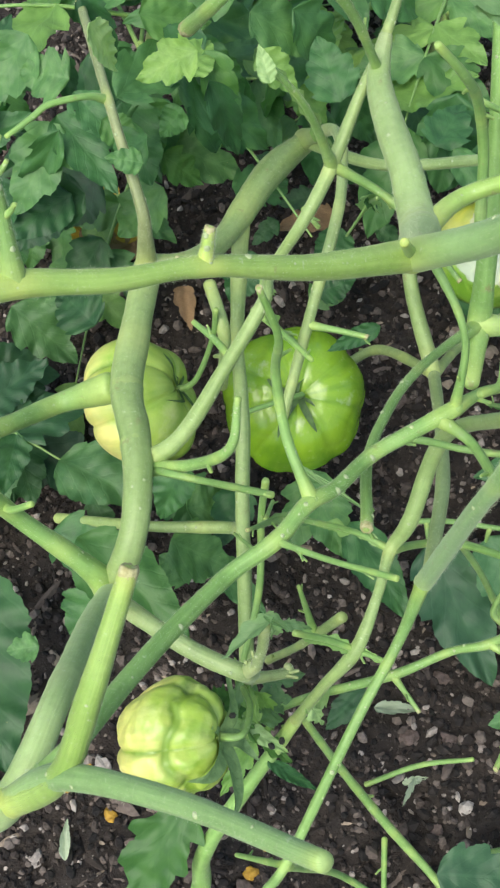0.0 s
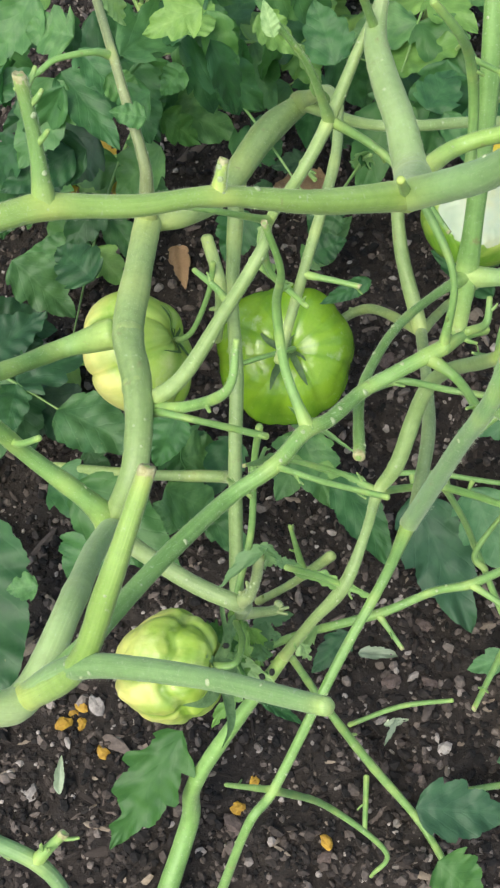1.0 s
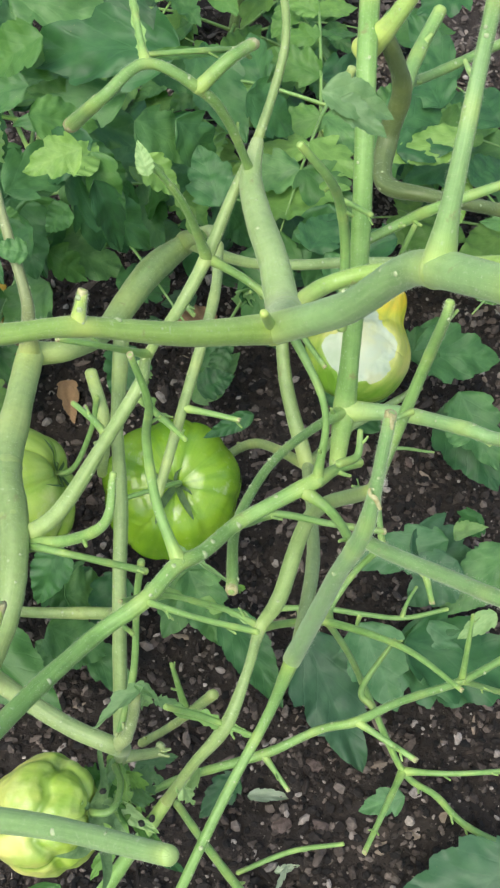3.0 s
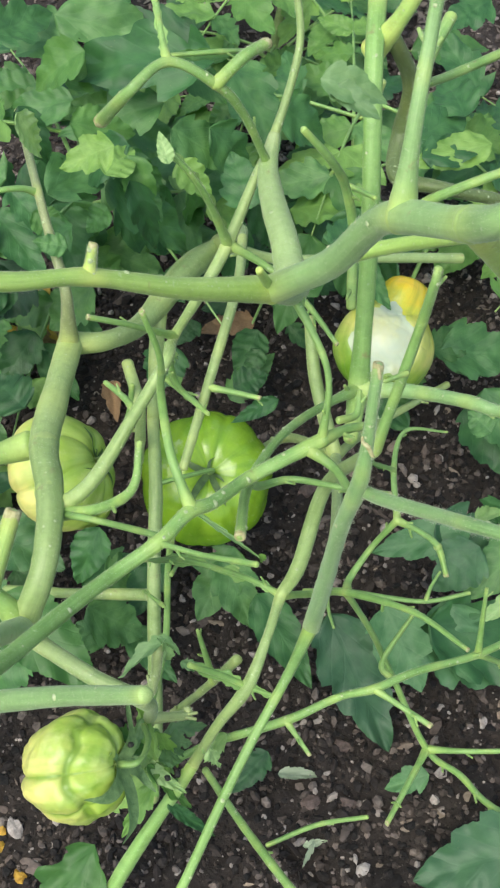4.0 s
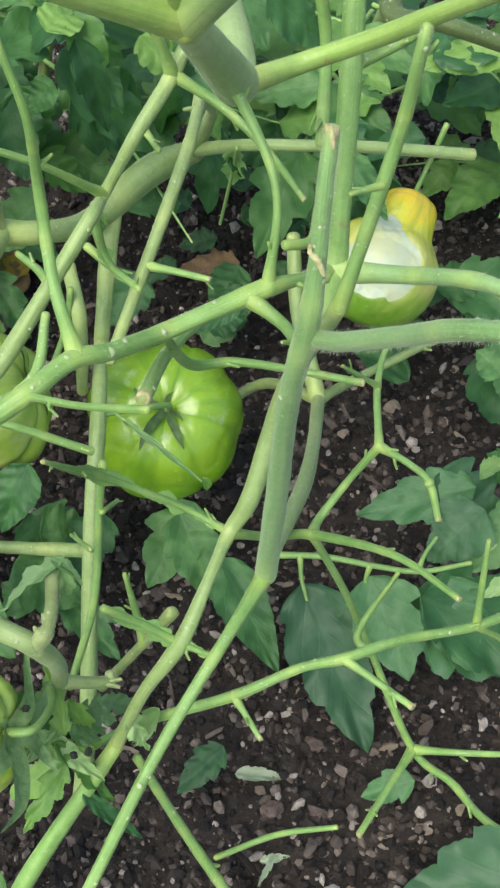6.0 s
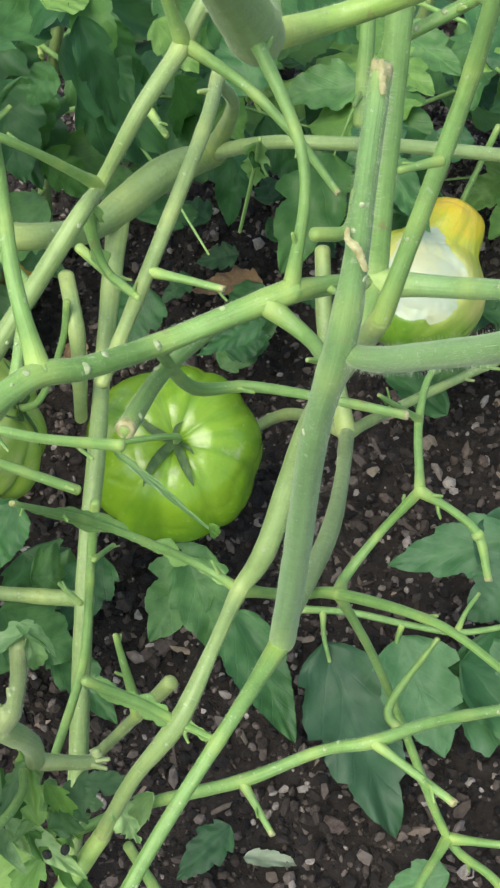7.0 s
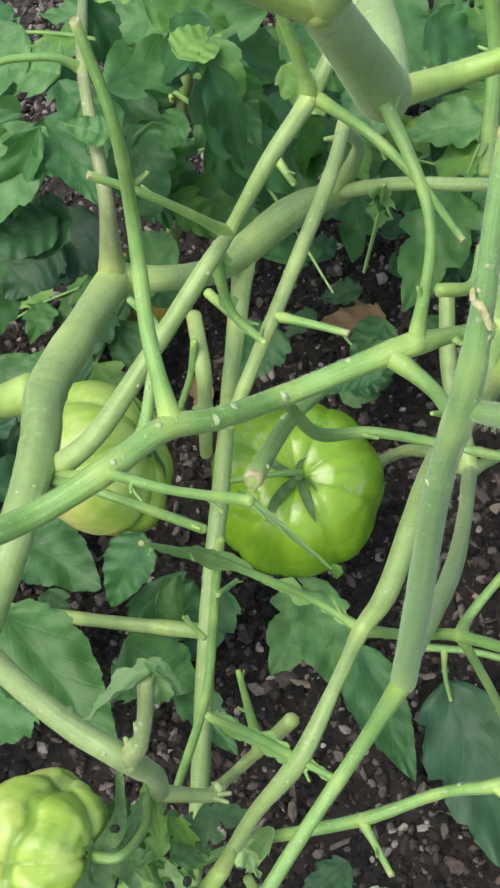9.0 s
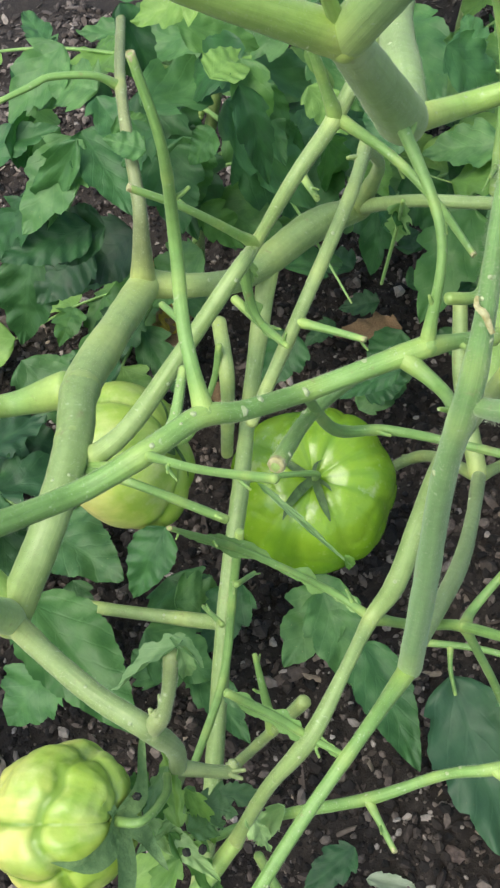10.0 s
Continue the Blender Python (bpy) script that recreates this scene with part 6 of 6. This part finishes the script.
leaf(plant, (-0.180, 0.280, 0.300), (-0.142, 0.298, 0.280), 0.030, 10, "plain", MID, face=(0.17, -0.43, 0.75))
leaf(plant, (-0.142, 0.293, 0.260), (-0.137, 0.292, 0.200), 0.027, 11, "plain", face=(0.14, -0.41, 0.79))
leaf(plant, (-0.221, 0.325, 0.220), (-0.190, 0.309, 0.160), 0.042, 12, "plain", face=(0.18, -0.39, 0.79))
leaf(plant, (-0.254, 0.225, 0.200), (-0.281, 0.214, 0.180), 0.034, 13, "fold", face=(0.24, -0.34, 0.81))
leaf(plant, (-0.080, -0.044, 0.160), (-0.094, -0.077, 0.162), 0.015, 0, "eaten", PALE, face=(0.09, -0.17, 0.97))
leaf(plant, (-0.081, -0.069, 0.174), (-0.054, -0.079, 0.127), 0.014, 1, "eaten", MID, face=(0.07, -0.16, 0.97))
leaf(plant, (-0.077, -0.073, 0.158), (-0.093, -0.101, 0.135), 0.015, 2, "eaten", MID, face=(0.09, -0.15, 0.97))
leaf(plant, (-0.088, -0.056, 0.181), (-0.105, -0.060, 0.193), 0.013, 3, "eaten", MID, face=(0.10, -0.18, 0.96))
leaf(plant, (-0.078, -0.053, 0.183), (-0.065, -0.063, 0.150), 0.012, 4, "eaten", MID, face=(0.11, -0.14, 0.97))
leaf(plant, (-0.085, -0.051, 0.197), (-0.087, -0.074, 0.199), 0.008, 5, "eaten", PALE, face=(0.13, -0.15, 0.96))
leaf(plant, (-0.067, 0.033, 0.281), (-0.027, 0.022, 0.254), 0.004, 6, "eaten", PALE, face=(0.10, -0.29, 0.91))
leaf(plant, (-0.031, 0.024, 0.258), (-0.027, 0.023, 0.247), 0.005, 7, "fold", MID, face=(0.08, -0.28, 0.92))
leaf(plant, (-0.113, -0.037, 0.206), (-0.129, -0.030, 0.209), 0.011, 8, "eaten", MID, face=(0.17, -0.18, 0.94))
leaf(plant, (-0.078, -0.057, 0.174), (-0.084, -0.077, 0.183), 0.006, 9, "plain", PALE, face=(0.12, -0.14, 0.97))
leaf(plant, (-0.079, -0.057, 0.167), (-0.067, -0.066, 0.148), 0.006, 10, "plain", PALE, face=(0.11, -0.14, 0.97))
leaf(plant, (0.066, 0.286, 0.100), (0.102, 0.305, 0.100), 0.033, 11, "leaf", MID, face=(-0.07, -0.32, 0.89))
leaf(plant, (0.114, 0.323, 0.120), (0.136, 0.361, 0.120), 0.037, 12, "lobed", MID, face=(-0.10, -0.34, 0.87))
leaf(plant, (-0.222, 0.197, 0.100), (-0.256, 0.224, 0.100), 0.042, 13, "leaf", DEEP, face=(0.16, -0.30, 0.89))
leaf(plant, (-0.136, 0.043, 0.060), (-0.161, 0.055, 0.060), 0.032, 0, "leaf", face=(0.15, -0.21, 0.93))
leaf(plant, (0.072, 0.077, 0.070), (0.152, 0.060, 0.050), 0.070, 1, "leaf", FRESH, face=(-0.05, -0.23, 0.95))
leaf(plant, (0.133, 0.094, 0.096), (0.110, 0.077, 0.088), 0.016, 2, "fold", PALE, face=(-0.06, -0.25, 0.94))
leaf(plant, (0.139, 0.142, 0.080), (0.108, 0.109, 0.060), 0.044, 3, "leaf", FRESH, face=(-0.06, -0.26, 0.93))
leaf(plant, (0.044, 0.287, 0.220), (0.010, 0.279, 0.210), 0.025, 4, "fold", LEAF, face=(0.00, -0.37, 0.85))
leaf(plant, (-0.001, 0.269, 0.220), (0.030, 0.237, 0.205), 0.021, 5, "plain", face=(0.01, -0.36, 0.86))
leaf(plant, (-0.131, 0.371, 0.280), (-0.093, 0.354, 0.260), 0.032, 6, "leaf", MID, face=(0.06, -0.40, 0.82))
leaf(plant, (-0.201, 0.347, 0.270), (-0.169, 0.367, 0.270), 0.028, 7, "fold", MID, face=(0.11, -0.39, 0.82))
leaf(plant, (-0.118, 0.295, 0.260), (-0.094, 0.286, 0.240), 0.025, 8, "leaf", MID, face=(0.12, -0.43, 0.78))
leaf(plant, (-0.181, 0.280, 0.180), (-0.156, 0.281, 0.150), 0.028, 9, "lobed", MID, face=(0.16, -0.38, 0.81))

leaf(plant, (-0.1589, 0.1770, 0.3060), (-0.1770, 0.1740, 0.3130), 0.016, 3, "leaf", LEAF, face=(0.16, -0.40, 0.86))
leaf(plant, (-0.1587, 0.1447, 0.4355), (-0.1506, 0.1495, 0.4021), 0.016, 5, "plain", PALE, face=(0.20, -0.30, 0.90))
leaf(plant, (-0.1250, 0.1800, 0.3850), (-0.1520, 0.1680, 0.3780), 0.024, 9, "lobed", MID, face=(0.14, -0.42, 0.84))
leaf(plant, (-0.1500, 0.2410, 0.3000), (-0.1380, 0.2690, 0.3000), 0.026, 11, "plain", MID, face=(0.12, -0.36, 0.88))
leaf(plant, (-0.1400, 0.2580, 0.3000), (-0.1210, 0.2320, 0.2700), 0.024, 7, "fold", MID, face=(0.30, -0.42, 0.80))
leaf(plant, (-0.2290, 0.3240, 0.2200), (-0.1820, 0.2720, 0.1600), 0.046, 2, "plain", face=(0.05, -0.40, 0.86))
leaf(plant, (-0.2260, 0.2300, 0.2000), (-0.2650, 0.1940, 0.2000), 0.034, 8, "plain", face=(0.10, -0.36, 0.88))
leaf(plant, (-0.2100, 0.3860, 0.2200), (-0.2700, 0.3830, 0.2000), 0.034, 4, "plain", LEAF, face=(0.10, -0.50, 0.80))
leaf(plant, (-0.1220, 0.4270, 0.2400), (-0.2300, 0.4460, 0.2400), 0.052, 6, "leaf", face=(0.05, -0.50, 0.84))
leaf(plant, (-0.2100, 0.4160, 0.2400), (-0.2970, 0.4490, 0.2400), 0.048, 10, "leaf", LEAF, face=(0.08, -0.46, 0.84))
leaf(plant, (0.0920, 0.4000, 0.2000), (0.0340, 0.3740, 0.2000), 0.030, 12, "plain", MID, face=(-0.05, -0.44, 0.84))
leaf(plant, (-0.2220, 0.2300, 0.2600), (-0.2560, 0.2040, 0.2000), 0.024, 13, "fold", face=(0.24, -0.40, 0.80))
leaf(plant, (0.0770, 0.0750, 0.0800), (0.1820, 0.0650, 0.0500), 0.066, 9, "leaf", LEAF, face=(-0.06, -0.24, 0.95))
leaf(plant, (0.1450, 0.1380, 0.1000), (0.0990, 0.0960, 0.0780), 0.040, 2, "plain", LEAF, face=(-0.06, -0.26, 0.94))
leaf(plant, (-0.2820, 0.2820, 0.2400), (-0.2550, 0.2640, 0.2000), 0.030, 6, "leaf", LEAF, face=(0.16, -0.36, 0.86))
leaf(plant, (-0.2530, 0.2190, 0.2200), (-0.2900, 0.2070, 0.1800), 0.032, 3, "lobed", LEAF, face=(0.20, -0.36, 0.84))
leaf(plant, (-0.2820, 0.2270, 0.2400), (-0.2420, 0.2420, 0.2600), 0.026, 11, "leaf", face=(0.14, -0.30, 0.88))
leaf(plant, (-0.2360, 0.2840, 0.2600), (-0.2220, 0.2640, 0.2400), 0.020, 4, "fold", face=(0.20, -0.40, 0.84))
leaf(plant, (-0.2380, 0.2780, 0.2600), (-0.2580, 0.2590, 0.2600), 0.026, 1, "fold", face=(0.16, -0.30, 0.90))

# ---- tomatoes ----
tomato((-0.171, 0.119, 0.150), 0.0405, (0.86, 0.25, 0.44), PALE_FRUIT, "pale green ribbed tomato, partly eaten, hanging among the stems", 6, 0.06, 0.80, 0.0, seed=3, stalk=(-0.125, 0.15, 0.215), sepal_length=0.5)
tomato((-0.084, 0.158, 0.095), 0.0475, (0.15, -0.36, 0.9), GREEN_FRUIT, "large glossy green beefsteak tomato with a dry calyx", 9, 0.022, 0.82, 0.015, seed=2, stalk=(-0.110, 0.118, 0.150), sepal_length=0.62)
tomato((0.029, 0.241, 0.156), 0.0350, (0.27, 0.80, 0.47), TURNING, "tomato turning yellow, hollowed out where its pale flesh was eaten", 4, 0.010, 0.95, 0.02, bites=[((-0.03, -0.50, 0.86), 0.84, 0.07), ((0.05, 0.42, 0.90), 0.22, 0.03)], seed=4, stalk=(0.055, 0.30, 0.22), sepals=0, lobe=0.54, rim=0.34)
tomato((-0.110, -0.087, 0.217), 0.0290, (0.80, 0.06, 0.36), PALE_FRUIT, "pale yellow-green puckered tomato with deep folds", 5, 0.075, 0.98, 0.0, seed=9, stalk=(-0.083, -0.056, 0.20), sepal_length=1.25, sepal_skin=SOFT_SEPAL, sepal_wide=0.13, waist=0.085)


# ---- neighbouring leafy growth ----
def leafy_plant(x, y, spreads, seed, reach, tall, label, material=None):
    rnd = random.Random(seed)
    p = base_at("tomato_plant", x, y, 0.0)
    tagged(p, label, "tomato plant")
    a = (x, y, -0.01, 5.0)
    stem(p, "stem", OLIVE, a, (x + 0.01, y + 0.015, tall * 0.5, 4.5), (x + 0.03, y + 0.03, tall, 3.5))
    for k in range(spreads):
        ang = 2 * math.pi * (k + rnd.uniform(-0.3, 0.3)) / spreads
        h = tall * rnd.uniform(0.12, 1.0)
        spray(p, (x + 0.02 * h / tall, y + 0.02 * h / tall, h), (math.cos(ang), math.sin(ang), rnd.uniform(-0.1, 0.35)), reach * rnd.uniform(0.7, 1.2), seed * 100 + k, 0.06, material)
    return p


leafy_plant(-0.23, 0.36, 8, 11, 0.19, 0.20, "leafy tomato plant with toothed green leaves behind the bare stems")
leafy_plant(-0.02, 0.46, 8, 12, 0.19, 0.17, "low leafy tomato plant spreading over the soil")
leafy_plant(0.20, 0.42, 8, 13, 0.18, 0.16, "leafy tomato plant with dark green leaves on the soil")
leafy_plant(-0.33, 0.12, 4, 14, 0.08, 0.12, "small dark leafy tomato plant beside the bare stems", DEEP)
leafy_plant(-0.10, 0.68, 12, 15, 0.18, 0.14, "leafy tomato plant at the far side of the bed")


# ---- small things on the soil ----
for x, y, r, k, text in ((0.100, 0.000, 0.0058, 1, "flat pale grey stone"), (0.076, 0.030, 0.0042, 2, "small white stone"), (0.011, 0.214, 0.0036, 3, "small white stone"),
                         (0.080, 0.281, 0.0036, 4, "small pale stone"), (0.087, 0.254, 0.0046, 5, "small brownish stone"), (0.030, 0.011, 0.0062, 6, "dark grey stone"),
                         (0.097, 0.047, 0.0040, 7, "small pale stone"), (0.128, 0.041, 0.0044, 8, "small pale stone"), (0.038, -0.029, 0.0066, 9, "brown stone"),
                         (-0.015, 0.211, 0.0085, 10, "larger grey stone"), (0.089, 0.256, 0.0038, 11, "small pale stone"), (-0.081, -0.138, 0.0090, 12, "reddish-brown stone"),
                         (-0.019, -0.149, 0.0065, 13, "brown stone"), (0.034, -0.087, 0.0058, 14, "reddish-brown stone"), (-0.184, -0.073, 0.0075, 15, "white stone chip"),
                         (0.012, -0.030, 0.0075, 16, "grey stone"), (-0.217, -0.135, 0.0065, 17, "pale stone")):
    stone(x, y, r, k, text + " lying on the soil")
for k, (x, y) in enumerate(((-0.198, -0.081), (-0.194, -0.074), (-0.203, -0.088), (-0.192, -0.086), (-0.175, -0.102), (-0.079, -0.126), (-0.071, -0.108), (-0.020, -0.140))):
    s_ob = stone(x, y, 0.0048 + 0.0008 * (k % 3), 30 + k, "small yellow lump lying on the soil")
    s_ob.name = "yellow_lump"
    s_ob["category"], s_ob["group"] = "yellow lump", "yellow lumps on the soil"
    s_ob.data.materials[0] = LUMP
for k, spot in enumerate(((-0.0840, -0.0755, 0.2285), (-0.0655, -0.0830, 0.2040), (-0.0610, -0.0790, 0.1990))):
    bm = bmesh.new()
    bmesh.ops.create_icosphere(bm, subdivisions=3, radius=0.0016)
    for v in bm.verts:
        v.co = Vector((v.co.x, v.co.y * 0.85, v.co.z * 1.15)) * (1 + 0.25 * math.cos(6 * math.atan2(v.co.y, v.co.x)) * 0.5)
    me = bpy.data.meshes.new("dropping")
    bm.to_mesh(me)
    bm.free()
    me.materials.append(FRASS)
    me.polygons.foreach_set("use_smooth", [True] * len(me.polygons))
    pellet = new("dropping", me)
    pellet.matrix_world = pose(*spot, 60 * k, 35, 20)
    tagged(pellet, "small black dropping caught on the calyx of a tomato", "dropping", "droppings on the plant")
scrap("leaf_scrap", -0.012, -0.014, 0.032, 0.011, -85, "fold", BLEACHED, "pale curled leaf scrap lying on the soil", 0.008, 2)
scrap("leaf_scrap", 0.010, -0.060, 0.018, 0.007, -70, "eaten", BLEACHED, "whitish torn leaf scrap on the soil", 0.006, 5)
scrap("leaf_scrap", 0.018, -0.056, 0.020, 0.005, 160, "eaten", BLEACHED, "whitish torn leaf scrap on the soil", 0.007, 6)
scrap("leaf_scrap", -0.196, -0.134, 0.026, 0.008, 10, "fold", BLEACHED, "pale curled leaf scrap lying on the soil", 0.008, 7)
scrap("dry_leaf", -0.257, 0.345, 0.05, 0.035, 20, "leaf", YELLOW, "yellowed leaf lying on the soil", 0.012, 1)
scrap("dry_leaf", -0.233, 0.321, 0.042, 0.026, 15, "leaf", YELLOW, "yellowed leaf lying on the soil", 0.016, 2)
scrap("dry_leaf", -0.296, 0.320, 0.036, 0.024, -60, "leaf", YELLOW, "yellowed leaf lying on the soil", 0.014, 11)
scrap("dry_leaf", -0.270, 0.310, 0.06, 0.04, -50, "leaf", DRY, "dry brown leaf lying on the soil", 0.012, 4)
scrap("dry_leaf", -0.225, 0.315, 0.05, 0.03, 70, "leaf", DRY, "dry brown leaf lying on the soil", 0.012, 8)
scrap("dry_leaf", -0.075, 0.365, 0.05, 0.03, 110, "leaf", DRY, "dry tan leaf lying on the soil", 0.012, 9)
scrap("dry_leaf", -0.187, 0.290, 0.035, 0.02, 200, "fold", DRY, "dry brown curled leaf on the soil", 0.010, 10)
